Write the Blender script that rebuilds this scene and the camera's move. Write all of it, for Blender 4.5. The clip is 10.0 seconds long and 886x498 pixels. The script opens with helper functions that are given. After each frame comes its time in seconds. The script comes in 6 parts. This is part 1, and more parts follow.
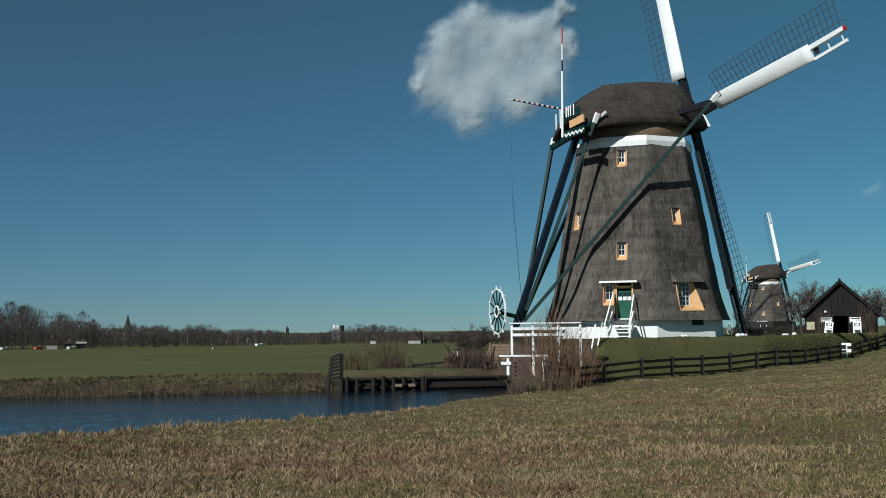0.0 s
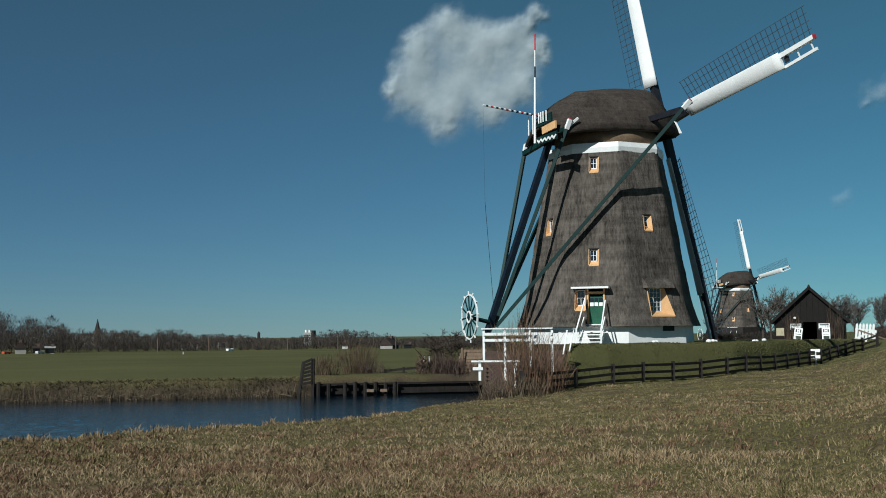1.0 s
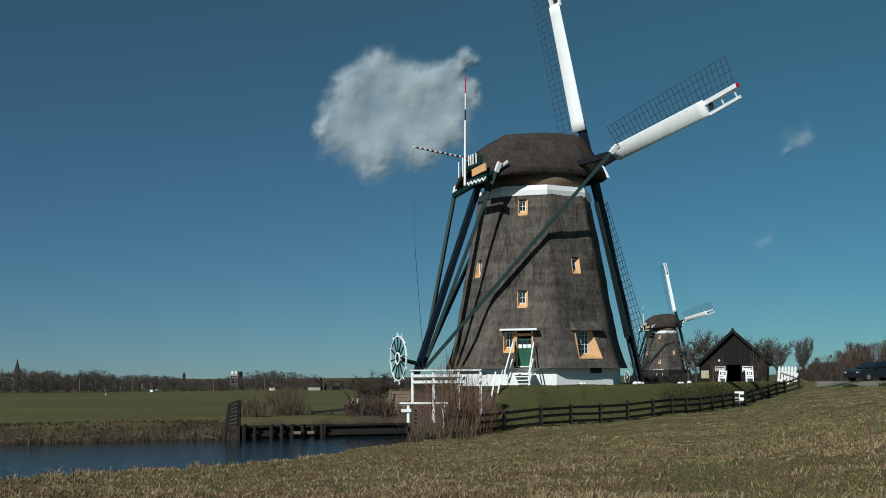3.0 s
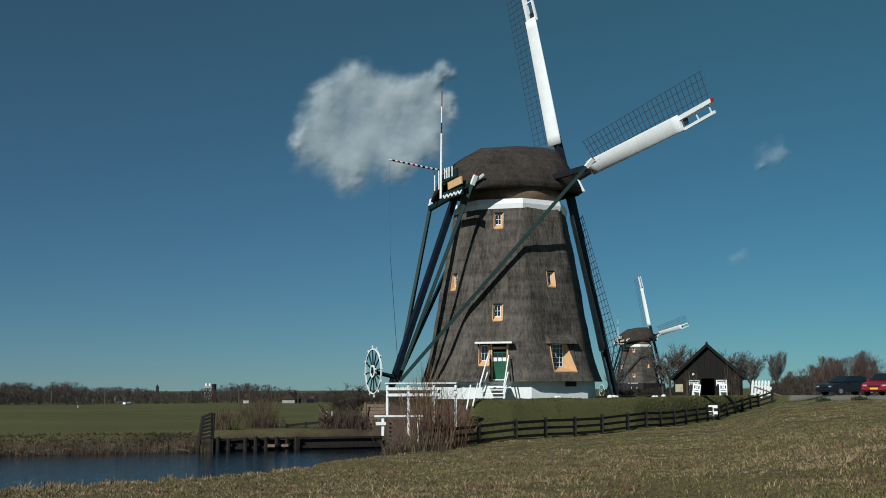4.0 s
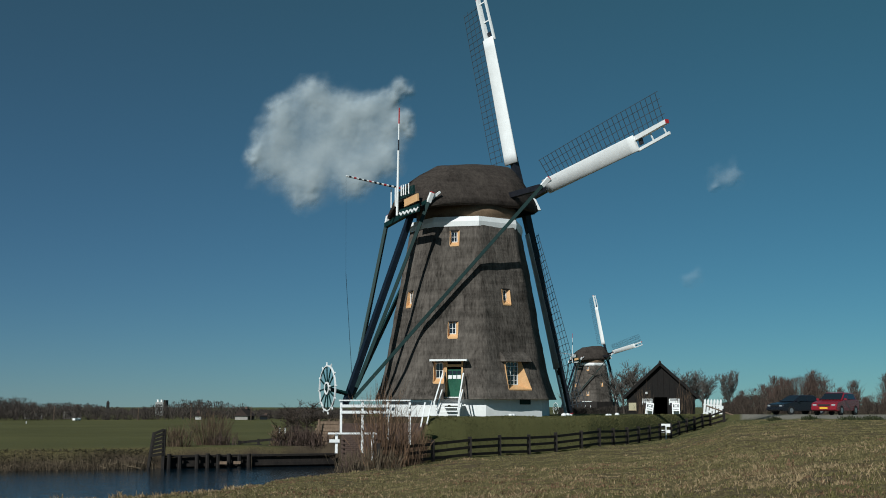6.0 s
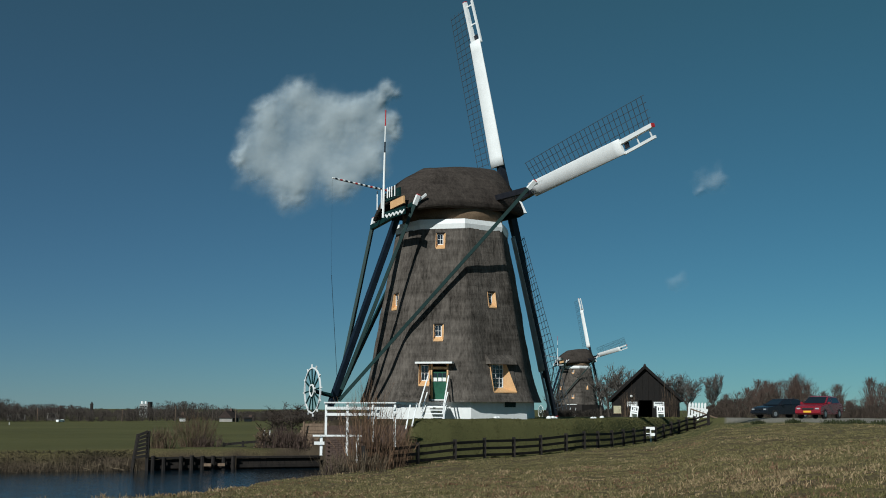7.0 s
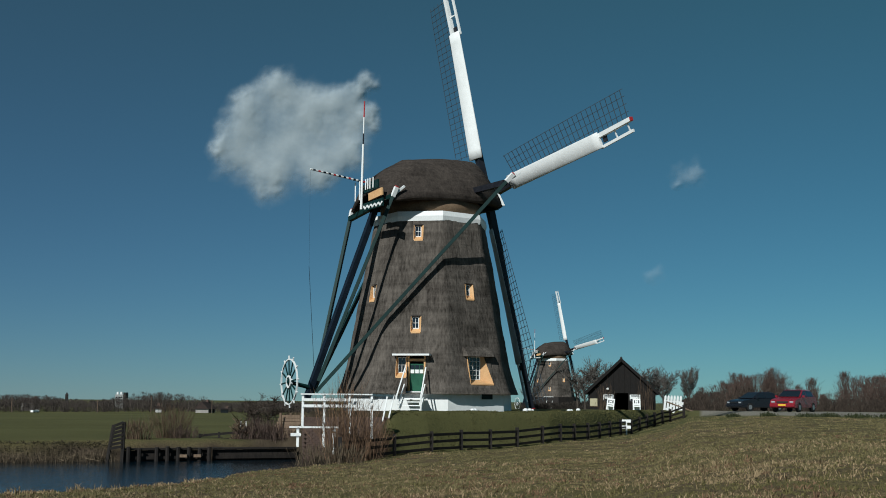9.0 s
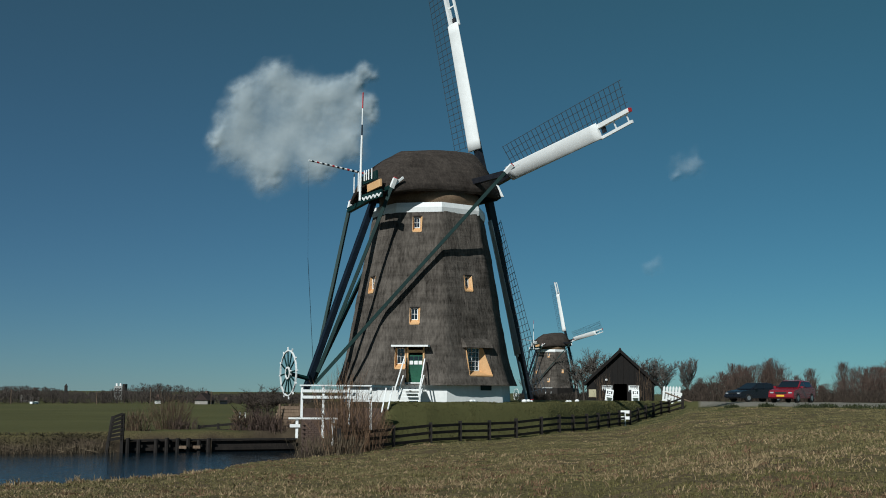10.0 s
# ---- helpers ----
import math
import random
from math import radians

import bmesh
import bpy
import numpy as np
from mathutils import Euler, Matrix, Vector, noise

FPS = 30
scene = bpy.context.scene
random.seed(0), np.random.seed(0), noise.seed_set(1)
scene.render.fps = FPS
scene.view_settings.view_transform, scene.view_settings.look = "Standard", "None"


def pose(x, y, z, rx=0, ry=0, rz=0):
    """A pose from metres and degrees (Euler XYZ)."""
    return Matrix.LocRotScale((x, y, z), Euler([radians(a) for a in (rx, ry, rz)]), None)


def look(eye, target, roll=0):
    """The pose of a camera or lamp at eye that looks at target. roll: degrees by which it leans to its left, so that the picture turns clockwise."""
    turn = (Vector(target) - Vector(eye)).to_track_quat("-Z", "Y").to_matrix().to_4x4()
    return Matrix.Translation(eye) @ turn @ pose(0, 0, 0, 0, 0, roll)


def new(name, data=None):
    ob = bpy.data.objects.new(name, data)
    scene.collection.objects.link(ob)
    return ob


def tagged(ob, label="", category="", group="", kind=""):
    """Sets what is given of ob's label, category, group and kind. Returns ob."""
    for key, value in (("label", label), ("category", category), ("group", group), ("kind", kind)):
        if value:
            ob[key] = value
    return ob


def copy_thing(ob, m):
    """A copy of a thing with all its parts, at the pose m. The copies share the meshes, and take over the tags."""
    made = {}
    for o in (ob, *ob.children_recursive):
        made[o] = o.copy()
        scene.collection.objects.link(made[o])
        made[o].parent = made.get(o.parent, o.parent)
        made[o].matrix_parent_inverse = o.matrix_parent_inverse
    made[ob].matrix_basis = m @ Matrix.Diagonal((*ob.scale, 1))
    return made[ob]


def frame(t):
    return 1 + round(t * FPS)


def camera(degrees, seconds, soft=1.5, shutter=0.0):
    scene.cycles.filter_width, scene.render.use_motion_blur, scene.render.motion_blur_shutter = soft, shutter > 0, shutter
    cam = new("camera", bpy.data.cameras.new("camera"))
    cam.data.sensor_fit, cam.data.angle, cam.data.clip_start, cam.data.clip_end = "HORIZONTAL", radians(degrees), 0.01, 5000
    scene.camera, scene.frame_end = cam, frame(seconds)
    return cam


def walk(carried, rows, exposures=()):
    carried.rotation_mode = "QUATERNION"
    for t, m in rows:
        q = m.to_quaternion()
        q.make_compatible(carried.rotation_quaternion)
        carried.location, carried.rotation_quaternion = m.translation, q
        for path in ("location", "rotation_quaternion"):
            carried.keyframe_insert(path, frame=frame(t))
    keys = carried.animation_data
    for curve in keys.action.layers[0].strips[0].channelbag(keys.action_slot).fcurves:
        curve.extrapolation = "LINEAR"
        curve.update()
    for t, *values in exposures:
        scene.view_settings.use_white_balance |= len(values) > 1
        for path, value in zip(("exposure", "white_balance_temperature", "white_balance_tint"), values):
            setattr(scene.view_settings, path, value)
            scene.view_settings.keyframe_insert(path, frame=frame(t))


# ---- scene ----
# a polder mill on a dike, seen from a tripod that pans to the right and tilts up
EYE = 0.55
cam = camera(42.0, 10.0, 0.95)
ROWS = [
    (0, 4.029, 0.678, 7.641),
    (0.5, 4.035, 0.642, 7.067),
    (1, 4.276, 0.553, 6.255),
    (1.5, 4.535, 0.481, 5.345),
    (2, 5.126, 0.425, 4.323),
    (2.5, 5.724, 0.424, 3.423),
    (4, 6.927, 0.253, 1.493),
    (4.5, 6.807, 0.158, 0.728),
    (5, 7.035, 0.085, 0.011),
    (5.5, 7.492, 0.037, -0.412),
    (7, 7.900, -0.197, -1.484),
    (7.5, 7.865, -0.252, -1.895),
    (8, 7.777, -0.284, -2.252),
    (8.5, 7.696, -0.440, -2.533),
    (9, 7.515, -0.424, -2.620),
    (9.5, 7.348, -0.436, -2.663),
    (10, 7.081, -0.360, -2.671),
]
walk(cam, [(t, pose(0, 0, EYE, 90 + pitch, roll, yaw)) for t, pitch, roll, yaw in ROWS],
     exposures=[(0, -0.06, 5500, 2), (4.5, -0.21, 5500, 2), (10, -0.26, 5500, 2)])

# ---- world and sun ----
SUN_LEFT, SUN_UP = 31.0, 34.5          # degrees to the left behind the camera, and above the horizon
world = bpy.data.worlds.new("sky")
world.use_nodes = True
wn = world.node_tree
sky = wn.nodes.new("ShaderNodeTexSky")
sky.sky_type, sky.sun_disc = "NISHITA", False
sky.sun_elevation = radians(SUN_UP)
sky.sun_rotation = radians(180 + SUN_LEFT)
sky.altitude, sky.air_density, sky.dust_density, sky.ozone_density = 0, 0.75, 0.0, 4.5
tint = wn.nodes.new("ShaderNodeMix")
tint.data_type, tint.blend_type = "RGBA", "MULTIPLY"
tint.inputs[0].default_value, tint.inputs[7].default_value = 1.0, (0.86, 1.05, 0.94, 1)
wn.links.new(sky.outputs[0], tint.inputs[6])
haze = wn.nodes.new("ShaderNodeMix")          # a thin even haze over the clear sky
haze.data_type = "RGBA"
haze.inputs[0].default_value, haze.inputs[7].default_value = 0.24, (1.5, 3.8, 5.2, 1)
wn.links.new(tint.outputs[2], haze.inputs[6])
# the sky deepens upwards and away from the sun's opposite point
way = wn.nodes.new("ShaderNodeTexCoord")
split = wn.nodes.new("ShaderNodeSeparateXYZ")
wn.links.new(way.outputs["Generated"], split.inputs[0])
rise = wn.nodes.new("ShaderNodeValToRGB")
for e, (at, c) in zip((rise.color_ramp.elements[0], rise.color_ramp.elements[1]), ((0.0, (0.98, 0.96, 1.07, 1)), (0.36, (1.03, 0.90, 0.79, 1)))):
    e.position, e.color = at, c
wn.links.new(split.outputs[2], rise.inputs[0])
aside = wn.nodes.new("ShaderNodeMapRange")
aside.interpolation_type = "SMOOTHSTEP"
aside.inputs["From Min"].default_value, aside.inputs["From Max"].default_value = -0.45, 0.5
across = wn.nodes.new("ShaderNodeValToRGB")
across.color_ramp.elements[0].color, across.color_ramp.elements[1].color = (1.02, 0.99, 0.99, 1), (0.98, 1.16, 1.07, 1)
wn.links.new(split.outputs[0], aside.inputs[0])
wn.links.new(aside.outputs[0], across.inputs[0])
last = haze.outputs[2]
for src in (rise.outputs[0], across.outputs[0]):
    mul = wn.nodes.new("ShaderNodeMix")
    mul.data_type, mul.blend_type = "RGBA", "MULTIPLY"
    mul.inputs[0].default_value = 1.0
    wn.links.new(last, mul.inputs[6])
    wn.links.new(src, mul.inputs[7])
    last = mul.outputs[2]
wn.links.new(last, wn.nodes["Background"].inputs[0])
wn.nodes["Background"].inputs[1].default_value = 0.044
scene.world = world
sun_data = bpy.data.lights.new("sun", "SUN")
sun_data.energy, sun_data.angle, sun_data.color = 5.0, radians(0.5), (1.0, 0.90, 0.78)
sun = new("sun", sun_data)
sun_way = Vector((-math.sin(radians(SUN_LEFT)) * math.cos(radians(SUN_UP)),
                  -math.cos(radians(SUN_LEFT)) * math.cos(radians(SUN_UP)), math.sin(radians(SUN_UP))))
sun.matrix_world = look(sun_way * 200, (0, 0, 0))

# ---- materials ----
def nodes_of(name):
    m = bpy.data.materials.new(name)
    m.use_nodes = True
    return m, m.node_tree.nodes, m.node_tree.links, m.node_tree.nodes["Principled BSDF"]


def surface(name, dark, light, scale=4.0, rough=0.8, bump=0.3, metal=0.0, stretch=(1, 1, 1), fine=8.0, spec=0.3, dist=0.02):
    """A base colour that wanders between two tones at two scales, with fine relief and uneven gloss."""
    m, n, l, b = nodes_of(name)
    co = n.new("ShaderNodeTexCoord")
    mp = n.new("ShaderNodeMapping")
    mp.inputs["Scale"].default_value = stretch
    l.new(co.outputs["Object"], mp.inputs[0])
    big = n.new("ShaderNodeTexNoise")
    big.inputs["Scale"].default_value, big.inputs["Detail"].default_value = scale, 4
    small = n.new("ShaderNodeTexNoise")
    small.inputs["Scale"].default_value, small.inputs["Detail"].default_value = scale * fine, 5
    for t in (big, small):
        l.new(mp.outputs[0], t.inputs["Vector"])
    add = n.new("ShaderNodeMath")
    add.operation = "ADD"
    half = n.new("ShaderNodeMath")
    half.operation, half.inputs[1].default_value = "MULTIPLY", 0.5
    l.new(big.outputs[0], add.inputs[0])
    l.new(small.outputs[0], add.inputs[1])
    l.new(add.outputs[0], half.inputs[0])
    ramp = n.new("ShaderNodeValToRGB")
    ramp.color_ramp.elements[0].position, ramp.color_ramp.elements[1].position = 0.36, 0.66
    ramp.color_ramp.elements[0].color, ramp.color_ramp.elements[1].color = (*dark, 1), (*light, 1)
    l.new(half.outputs[0], ramp.inputs[0])
    l.new(ramp.outputs[0], b.inputs["Base Color"])
    bp = n.new("ShaderNodeBump")
    bp.inputs["Strength"].default_value, bp.inputs["Distance"].default_value = bump, dist
    l.new(small.outputs[0], bp.inputs["Height"])
    l.new(bp.outputs[0], b.inputs["Normal"])
    rr = n.new("ShaderNodeMapRange")
    rr.inputs["To Min"].default_value, rr.inputs["To Max"].default_value = max(0.05, rough - 0.12), min(1, rough + 0.12)
    l.new(big.outputs[0], rr.inputs[0])
    l.new(rr.outputs[0], b.inputs["Roughness"])
    b.inputs["Metallic"].default_value = metal
    b.inputs["Specular IOR Level"].default_value = spec
    return m


def pick(name, low, high, rough=0.8):
    """Stalks and leaves: one tone an island, between two colours."""
    m, n, l, b = nodes_of(name)
    g = n.new("ShaderNodeNewGeometry")
    r = n.new("ShaderNodeValToRGB")
    r.color_ramp.elements[0].color, r.color_ramp.elements[1].color = (*low, 1), (*high, 1)
    l.new(g.outputs["Random Per Island"], r.inputs[0])
    l.new(r.outputs[0], b.inputs["Base Color"])
    b.inputs["Roughness"].default_value = rough
    b.inputs["Specular IOR Level"].default_value = 0.2
    return m


def thatch(name, dark, light, courses, fibre_z):
    """Reed thatch: fine combed fibres, broad weathering and faint uneven courses."""
    m, n, l, b = nodes_of(name)
    co = n.new("ShaderNodeTexCoord")

    def layer(scale, detail, squash, rough=0.55):
        mp = n.new("ShaderNodeMapping")
        mp.inputs["Scale"].default_value = squash
        l.new(co.outputs["Object"], mp.inputs[0])
        t = n.new("ShaderNodeTexNoise")
        t.inputs["Scale"].default_value, t.inputs["Detail"].default_value, t.inputs["Roughness"].default_value = scale, detail, rough
        l.new(mp.outputs[0], t.inputs["Vector"])
        return t.outputs[0]

    def math_node(op, x, y):
        k = n.new("ShaderNodeMath")
        k.operation = op
        for slot, v in ((0, x), (1, y)):
            if isinstance(v, float):
                k.inputs[slot].default_value = v
            else:
                l.new(v, k.inputs[slot])
        return k.outputs[0]

    fibre = layer(8.5, 6, (1, 1, fibre_z), 0.7)
    streak = layer(2.6, 4, (1, 1, 0.22))
    broad = layer(0.45, 4, (1, 1, 0.8))
    course = layer(1.0, 3, courses, 0.6)
    tone = math_node("ADD", math_node("ADD", math_node("MULTIPLY", fibre, 0.38), math_node("MULTIPLY", streak, 0.20)),
                     math_node("ADD", math_node("MULTIPLY", broad, 0.22), math_node("MULTIPLY", course, 0.20)))
    r = n.new("ShaderNodeValToRGB")
    r.color_ramp.elements[0].position, r.color_ramp.elements[1].position = 0.40, 0.60
    r.color_ramp.elements[0].color, r.color_ramp.elements[1].color = (*dark, 1), (*light, 1)
    l.new(tone, r.inputs[0])
    l.new(r.outputs[0], b.inputs["Base Color"])
    bp = n.new("ShaderNodeBump")
    bp.inputs["Strength"].default_value, bp.inputs["Distance"].default_value = 0.8, 0.10
    l.new(math_node("ADD", math_node("MULTIPLY", fibre, 0.6), math_node("MULTIPLY", course, 0.9)), bp.inputs["Height"])
    l.new(bp.outputs[0], b.inputs["Normal"])
    b.inputs["Roughness"].default_value = 0.95
    b.inputs["Specular IOR Level"].default_value = 0.1
    return m


THATCH = thatch("thatch", (0.028, 0.024, 0.020), (0.150, 0.129, 0.110), (0.25, 0.25, 2.4), 0.22)
THATCH_CAP = thatch("thatch_cap", (0.026, 0.021, 0.018), (0.078, 0.064, 0.054), (0.2, 0.2, 3.4), 0.45)
WHITE = surface("white_paint", (0.78, 0.78, 0.76), (0.90, 0.90, 0.88), 1.4, 0.55, 0.12)
PLASTER = surface("white_plaster", (0.72, 0.72, 0.70), (0.82, 0.82, 0.80), 0.6, 0.85, 0.3)
CREAM = surface("orange_cream_paint", (0.60, 0.34, 0.15), (0.74, 0.46, 0.22), 2.0, 0.55, 0.1)
GREEN = surface("dark_green_paint", (0.003, 0.018, 0.017), (0.005, 0.031, 0.028), 2.0, 0.55, 0.1, spec=0.3)
DOOR_GREEN = surface("door_green_paint", (0.006, 0.06, 0.03), (0.012, 0.10, 0.05), 2.0, 0.4, 0.1, spec=0.5)
BLACK = surface("tarred_black", (0.008, 0.009, 0.013), (0.022, 0.023, 0.030), 2.0, 0.5, 0.3, spec=0.4)
RED = surface("red_paint", (0.33, 0.02, 0.025), (0.50, 0.035, 0.04), 2.0, 0.5, 0.1)
BLUE = surface("dark_blue_paint", (0.004, 0.008, 0.015), (0.009, 0.015, 0.026), 2.0, 0.5, 0.1)
WOOD = surface("weathered_wood", (0.11, 0.075, 0.05), (0.24, 0.17, 0.115), 1.5, 0.85, 0.5, stretch=(1, 1, 0.3))
RINGWOOD = surface("brown_ring_boards", (0.13, 0.085, 0.05), (0.21, 0.145, 0.09), 1.5, 0.8, 0.4)
DARKWOOD = surface("dark_tarred_wood", (0.009, 0.007, 0.006), (0.028, 0.022, 0.018), 1.5, 0.75, 0.5, stretch=(1, 1, 0.3))
STEEL = surface("grey_lattice_paint", (0.03, 0.042, 0.055), (0.075, 0.095, 0.115), 2.0, 0.6, 0.1)
BRICK = surface("old_brick", (0.070, 0.046, 0.037), (0.145, 0.098, 0.078), 3.0, 0.9, 0.5)
TILE = surface("roof_tile", (0.022, 0.016, 0.014), (0.052, 0.034, 0.028), 2.0, 0.85, 0.4)


def glass_mat():
    m, n, l, b = nodes_of("window_glass")
    b.inputs["Base Color"].default_value = (0.012, 0.016, 0.022, 1)
    b.inputs["Roughness"].default_value = 0.05
    b.inputs["Specular IOR Level"].default_value = 0.8
    return m


GLASS = glass_mat()


# ---- building blocks ----
class Geo:
    """Collects faces and becomes one mesh."""
    def __init__(self):
        self.v, self.f, self.m = [], [], []

    def add(self, verts, faces, mi=0):
        k = len(self.v)
        self.v += [tuple(p) for p in verts]
        self.f += [tuple(i + k for i in q) for q in faces]
        self.m += [mi] * len(faces)
        return self

    def box(self, c, size, m=None, mi=0):
        sx, sy, sz = size[0] / 2, size[1] / 2, size[2] / 2
        pts = [Vector((x * sx, y * sy, z * sz)) for x in (-1, 1) for y in (-1, 1) for z in (-1, 1)]
        if m is not None:
            pts = [m @ p for p in pts]
        pts = [p + Vector(c) for p in pts]
        return self.add(pts, [(0, 1, 3, 2), (4, 6, 7, 5), (0, 4, 5, 1), (2, 3, 7, 6), (0, 2, 6, 4), (1, 5, 7, 3)], mi)

    def beam(self, p0, p1, w, d, side=(0, 0, 1), mi=0, w1=None, d1=None):
        """A squared timber from p0 to p1; w across, d along the side vector."""
        p0, p1 = Vector(p0), Vector(p1)
        a = (p1 - p0).normalized()
        s = Vector(side)
        if abs(a.dot(s.normalized())) > 0.98:
            s = Vector((1, 0, 0))
        b = a.cross(s).normalized()
        c = b.cross(a).normalized()
        w1, d1 = w if w1 is None else w1, d if d1 is None else d1
        pts = []
        for p, ww, dd in ((p0, w, d), (p1, w1, d1)):
            pts += [p + b * ww / 2 * i + c * dd / 2 * j for i, j in ((-1, -1), (1, -1), (1, 1), (-1, 1))]
        return self.add(pts, [(3, 2, 1, 0), (4, 5, 6, 7), (0, 1, 5, 4), (1, 2, 6, 5), (2, 3, 7, 6), (3, 0, 4, 7)], mi)

    def tube(self, p0, p1, r0, r1=None, n=8, mi=0):
        p0, p1 = Vector(p0), Vector(p1)
        r1 = r0 if r1 is None else r1
        a = (p1 - p0).normalized()
        b = a.cross(Vector((0, 0, 1)) if abs(a.z) < 0.9 else Vector((1, 0, 0))).normalized()
        c = a.cross(b)
        ring = [(math.cos(i * math.tau / n), math.sin(i * math.tau / n)) for i in range(n)]
        pts = [p + (b * x + c * y) * r for p, r in ((p0, r0), (p1, r1)) for x, y in ring]
        faces = [(i, (i + 1) % n, n + (i + 1) % n, n + i) for i in range(n)]
        return self.add(pts, faces + [tuple(range(n))[::-1], tuple(range(n, 2 * n))], mi)

    def loft(self, rings, closed=True, caps=True, mi=0):
        n = len(rings[0])
        pts = [p for r in rings for p in r]
        faces = []
        for j in range(len(rings) - 1):
            for i in range(n if closed else n - 1):
                k = (i + 1) % n
                faces.append((j * n + i, j * n + k, (j + 1) * n + k, (j + 1) * n + i))
        if caps and closed:
            faces += [tuple(range(n))[::-1], tuple(range((len(rings) - 1) * n, len(rings) * n))]
        return self.add(pts, faces, mi)

    def mesh(self, name, mats, smooth=False):
        me = bpy.data.meshes.new(name)
        me.from_pydata(self.v, [], self.f)
        for m in (mats if isinstance(mats, (list, tuple)) else [mats]):
            me.materials.append(m)
        me.polygons.foreach_set("material_index", self.m)
        if smooth:
            me.polygons.foreach_set("use_smooth", [True] * len(self.f))
        me.update()
        return me


def part(name, geo, mats, parent, label="", smooth=False):
    me = geo if isinstance(geo, bpy.types.Mesh) else geo.mesh(name, mats, smooth)
    ob = new(name, me)
    ob.parent = parent
    return tagged(ob, label)


def thing(name, label, category, m=None, group="", kind=""):
    ob = new(name)
    ob.empty_display_size = 0.2
    if m is not None:
        ob.matrix_world = m
    return tagged(ob, label, category, group, kind)


def single(name, geo, mats, label, category, m=None, group="", kind="", smooth=False):
    ob = new(name, geo.mesh(name, mats, smooth))
    if m is not None:
        ob.matrix_world = m
    return tagged(ob, label, category, group, kind)


def polar(az, d, z=0.0):
    """A place by its bearing in degrees to the right and its distance on the ground."""
    return Vector((d * math.sin(radians(az)), d * math.cos(radians(az)), z))


def smooth01(x, a, b):
    t = np.clip((x - a) / (b - a), 0, 1)
    return t * t * (3 - 2 * t)


# ---- ground and water ----
WATER_Z, FIELD_Z = -2.3, -1.4
# the near edge of the dike's grass: bearing, distance, height
EDGE_AZ = [-180, -60, -28.6, -18.3, -10, -4.5, -1.3, 1.9, 5.5, 7.9, 9.9, 11.8, 13.8, 14.6, 18, 23.5, 40, 180]
EDGE_D = [21, 21, 22, 27, 33, 44, 52, 55, 60, 64, 71, 80, 93, 88, 72, 62, 50, 50]
EDGE_Z = [-1.3, -1.3, -1.3, -1.57, -1.79, -1.96, -2.1, -1.86, -1.88, -1.68, -1.7, -1.55, -0.9, -0.46, -0.2, -0.08, 0, 0]


def bank_side(x, y):
    """Metres beyond the water's far bank."""
    return (y - 0.352 * x - 59.6) / 1.06


def cheap_noise(x, y, s, seed):
    """A smooth random height, about s metres from hump to hump."""
    grid = np.random.RandomState(seed).uniform(-1, 1, (256, 256))
    z = 0
    for step, amp in ((s * 1.6, 1.0), (s * 0.7, 0.55)):
        u, v = x / step * 0.92 - y / step * 0.39 + 7000.3, x / step * 0.39 + y / step * 0.92 + 7000.7
        i, j = np.floor(u).astype(int), np.floor(v).astype(int)
        fu, fv = u - i, v - j
        fu, fv = fu * fu * (3 - 2 * fu), fv * fv * (3 - 2 * fv)
        at = lambda a, b: grid[a % 256, b % 256]
        z = z + amp * ((at(i, j) * (1 - fu) + at(i + 1, j) * fu) * (1 - fv) + (at(i, j + 1) * (1 - fu) + at(i + 1, j + 1) * fu) * fv)
    return z


def ground_z(x, y):
    x, y = np.asarray(x, float), np.asarray(y, float)
    az, d = np.degrees(np.arctan2(x, y)), np.hypot(x, y)
    de, ze = np.interp(az, EDGE_AZ, EDGE_D), np.interp(az, EDGE_AZ, EDGE_Z)
    near = -0.95 + (ze + 0.95) * np.clip(d / de, 0, 1)
    q = bank_side(x, y)
    # the channel between the dike and the far bank
    wet = smooth01(az, -3.4, -4.6) * smooth01(d - de, 0.0, 2.2)
    channel = near + (-3.2 - near) * wet
    field = FIELD_Z - 1.3 * smooth01(q, 5, 250) + 0.10 * cheap_noise(x, y, 30, 3) * smooth01(q, 3, 40)
    # the raised mill yard and the road on the dike, sinking to the polder far off
    high = -1.35 * smooth01(d, 76, 230)
    rise = 4.2
    yard = near + (high - near) * smooth01(d - de, 0.4, rise)
    side = smooth01(x, -5.2, -3.9) * smooth01(q, -1.2, 0.6) + smooth01(az, -1.2, 0.2)
    side = np.clip(side, 0, 1)
    left = np.where(q > -0.8, field * smooth01(q, -0.8, 0.9) + channel * (1 - smooth01(q, -0.8, 0.9)), channel)
    z = np.where(d <= de, near, left * (1 - side) + yard * side)
    behind = smooth01(np.abs(az), 70, 110)
    z = z * (1 - behind) + behind * -0.9
    return z + 0.035 * cheap_noise(x, y, 1.2, 5) * smooth01(d, 3, 10) * (d < 150) + 0.038 * cheap_noise(x, y, 0.24, 6) * smooth01(d, 3, 10) * (d < np.minimum(de, 45))


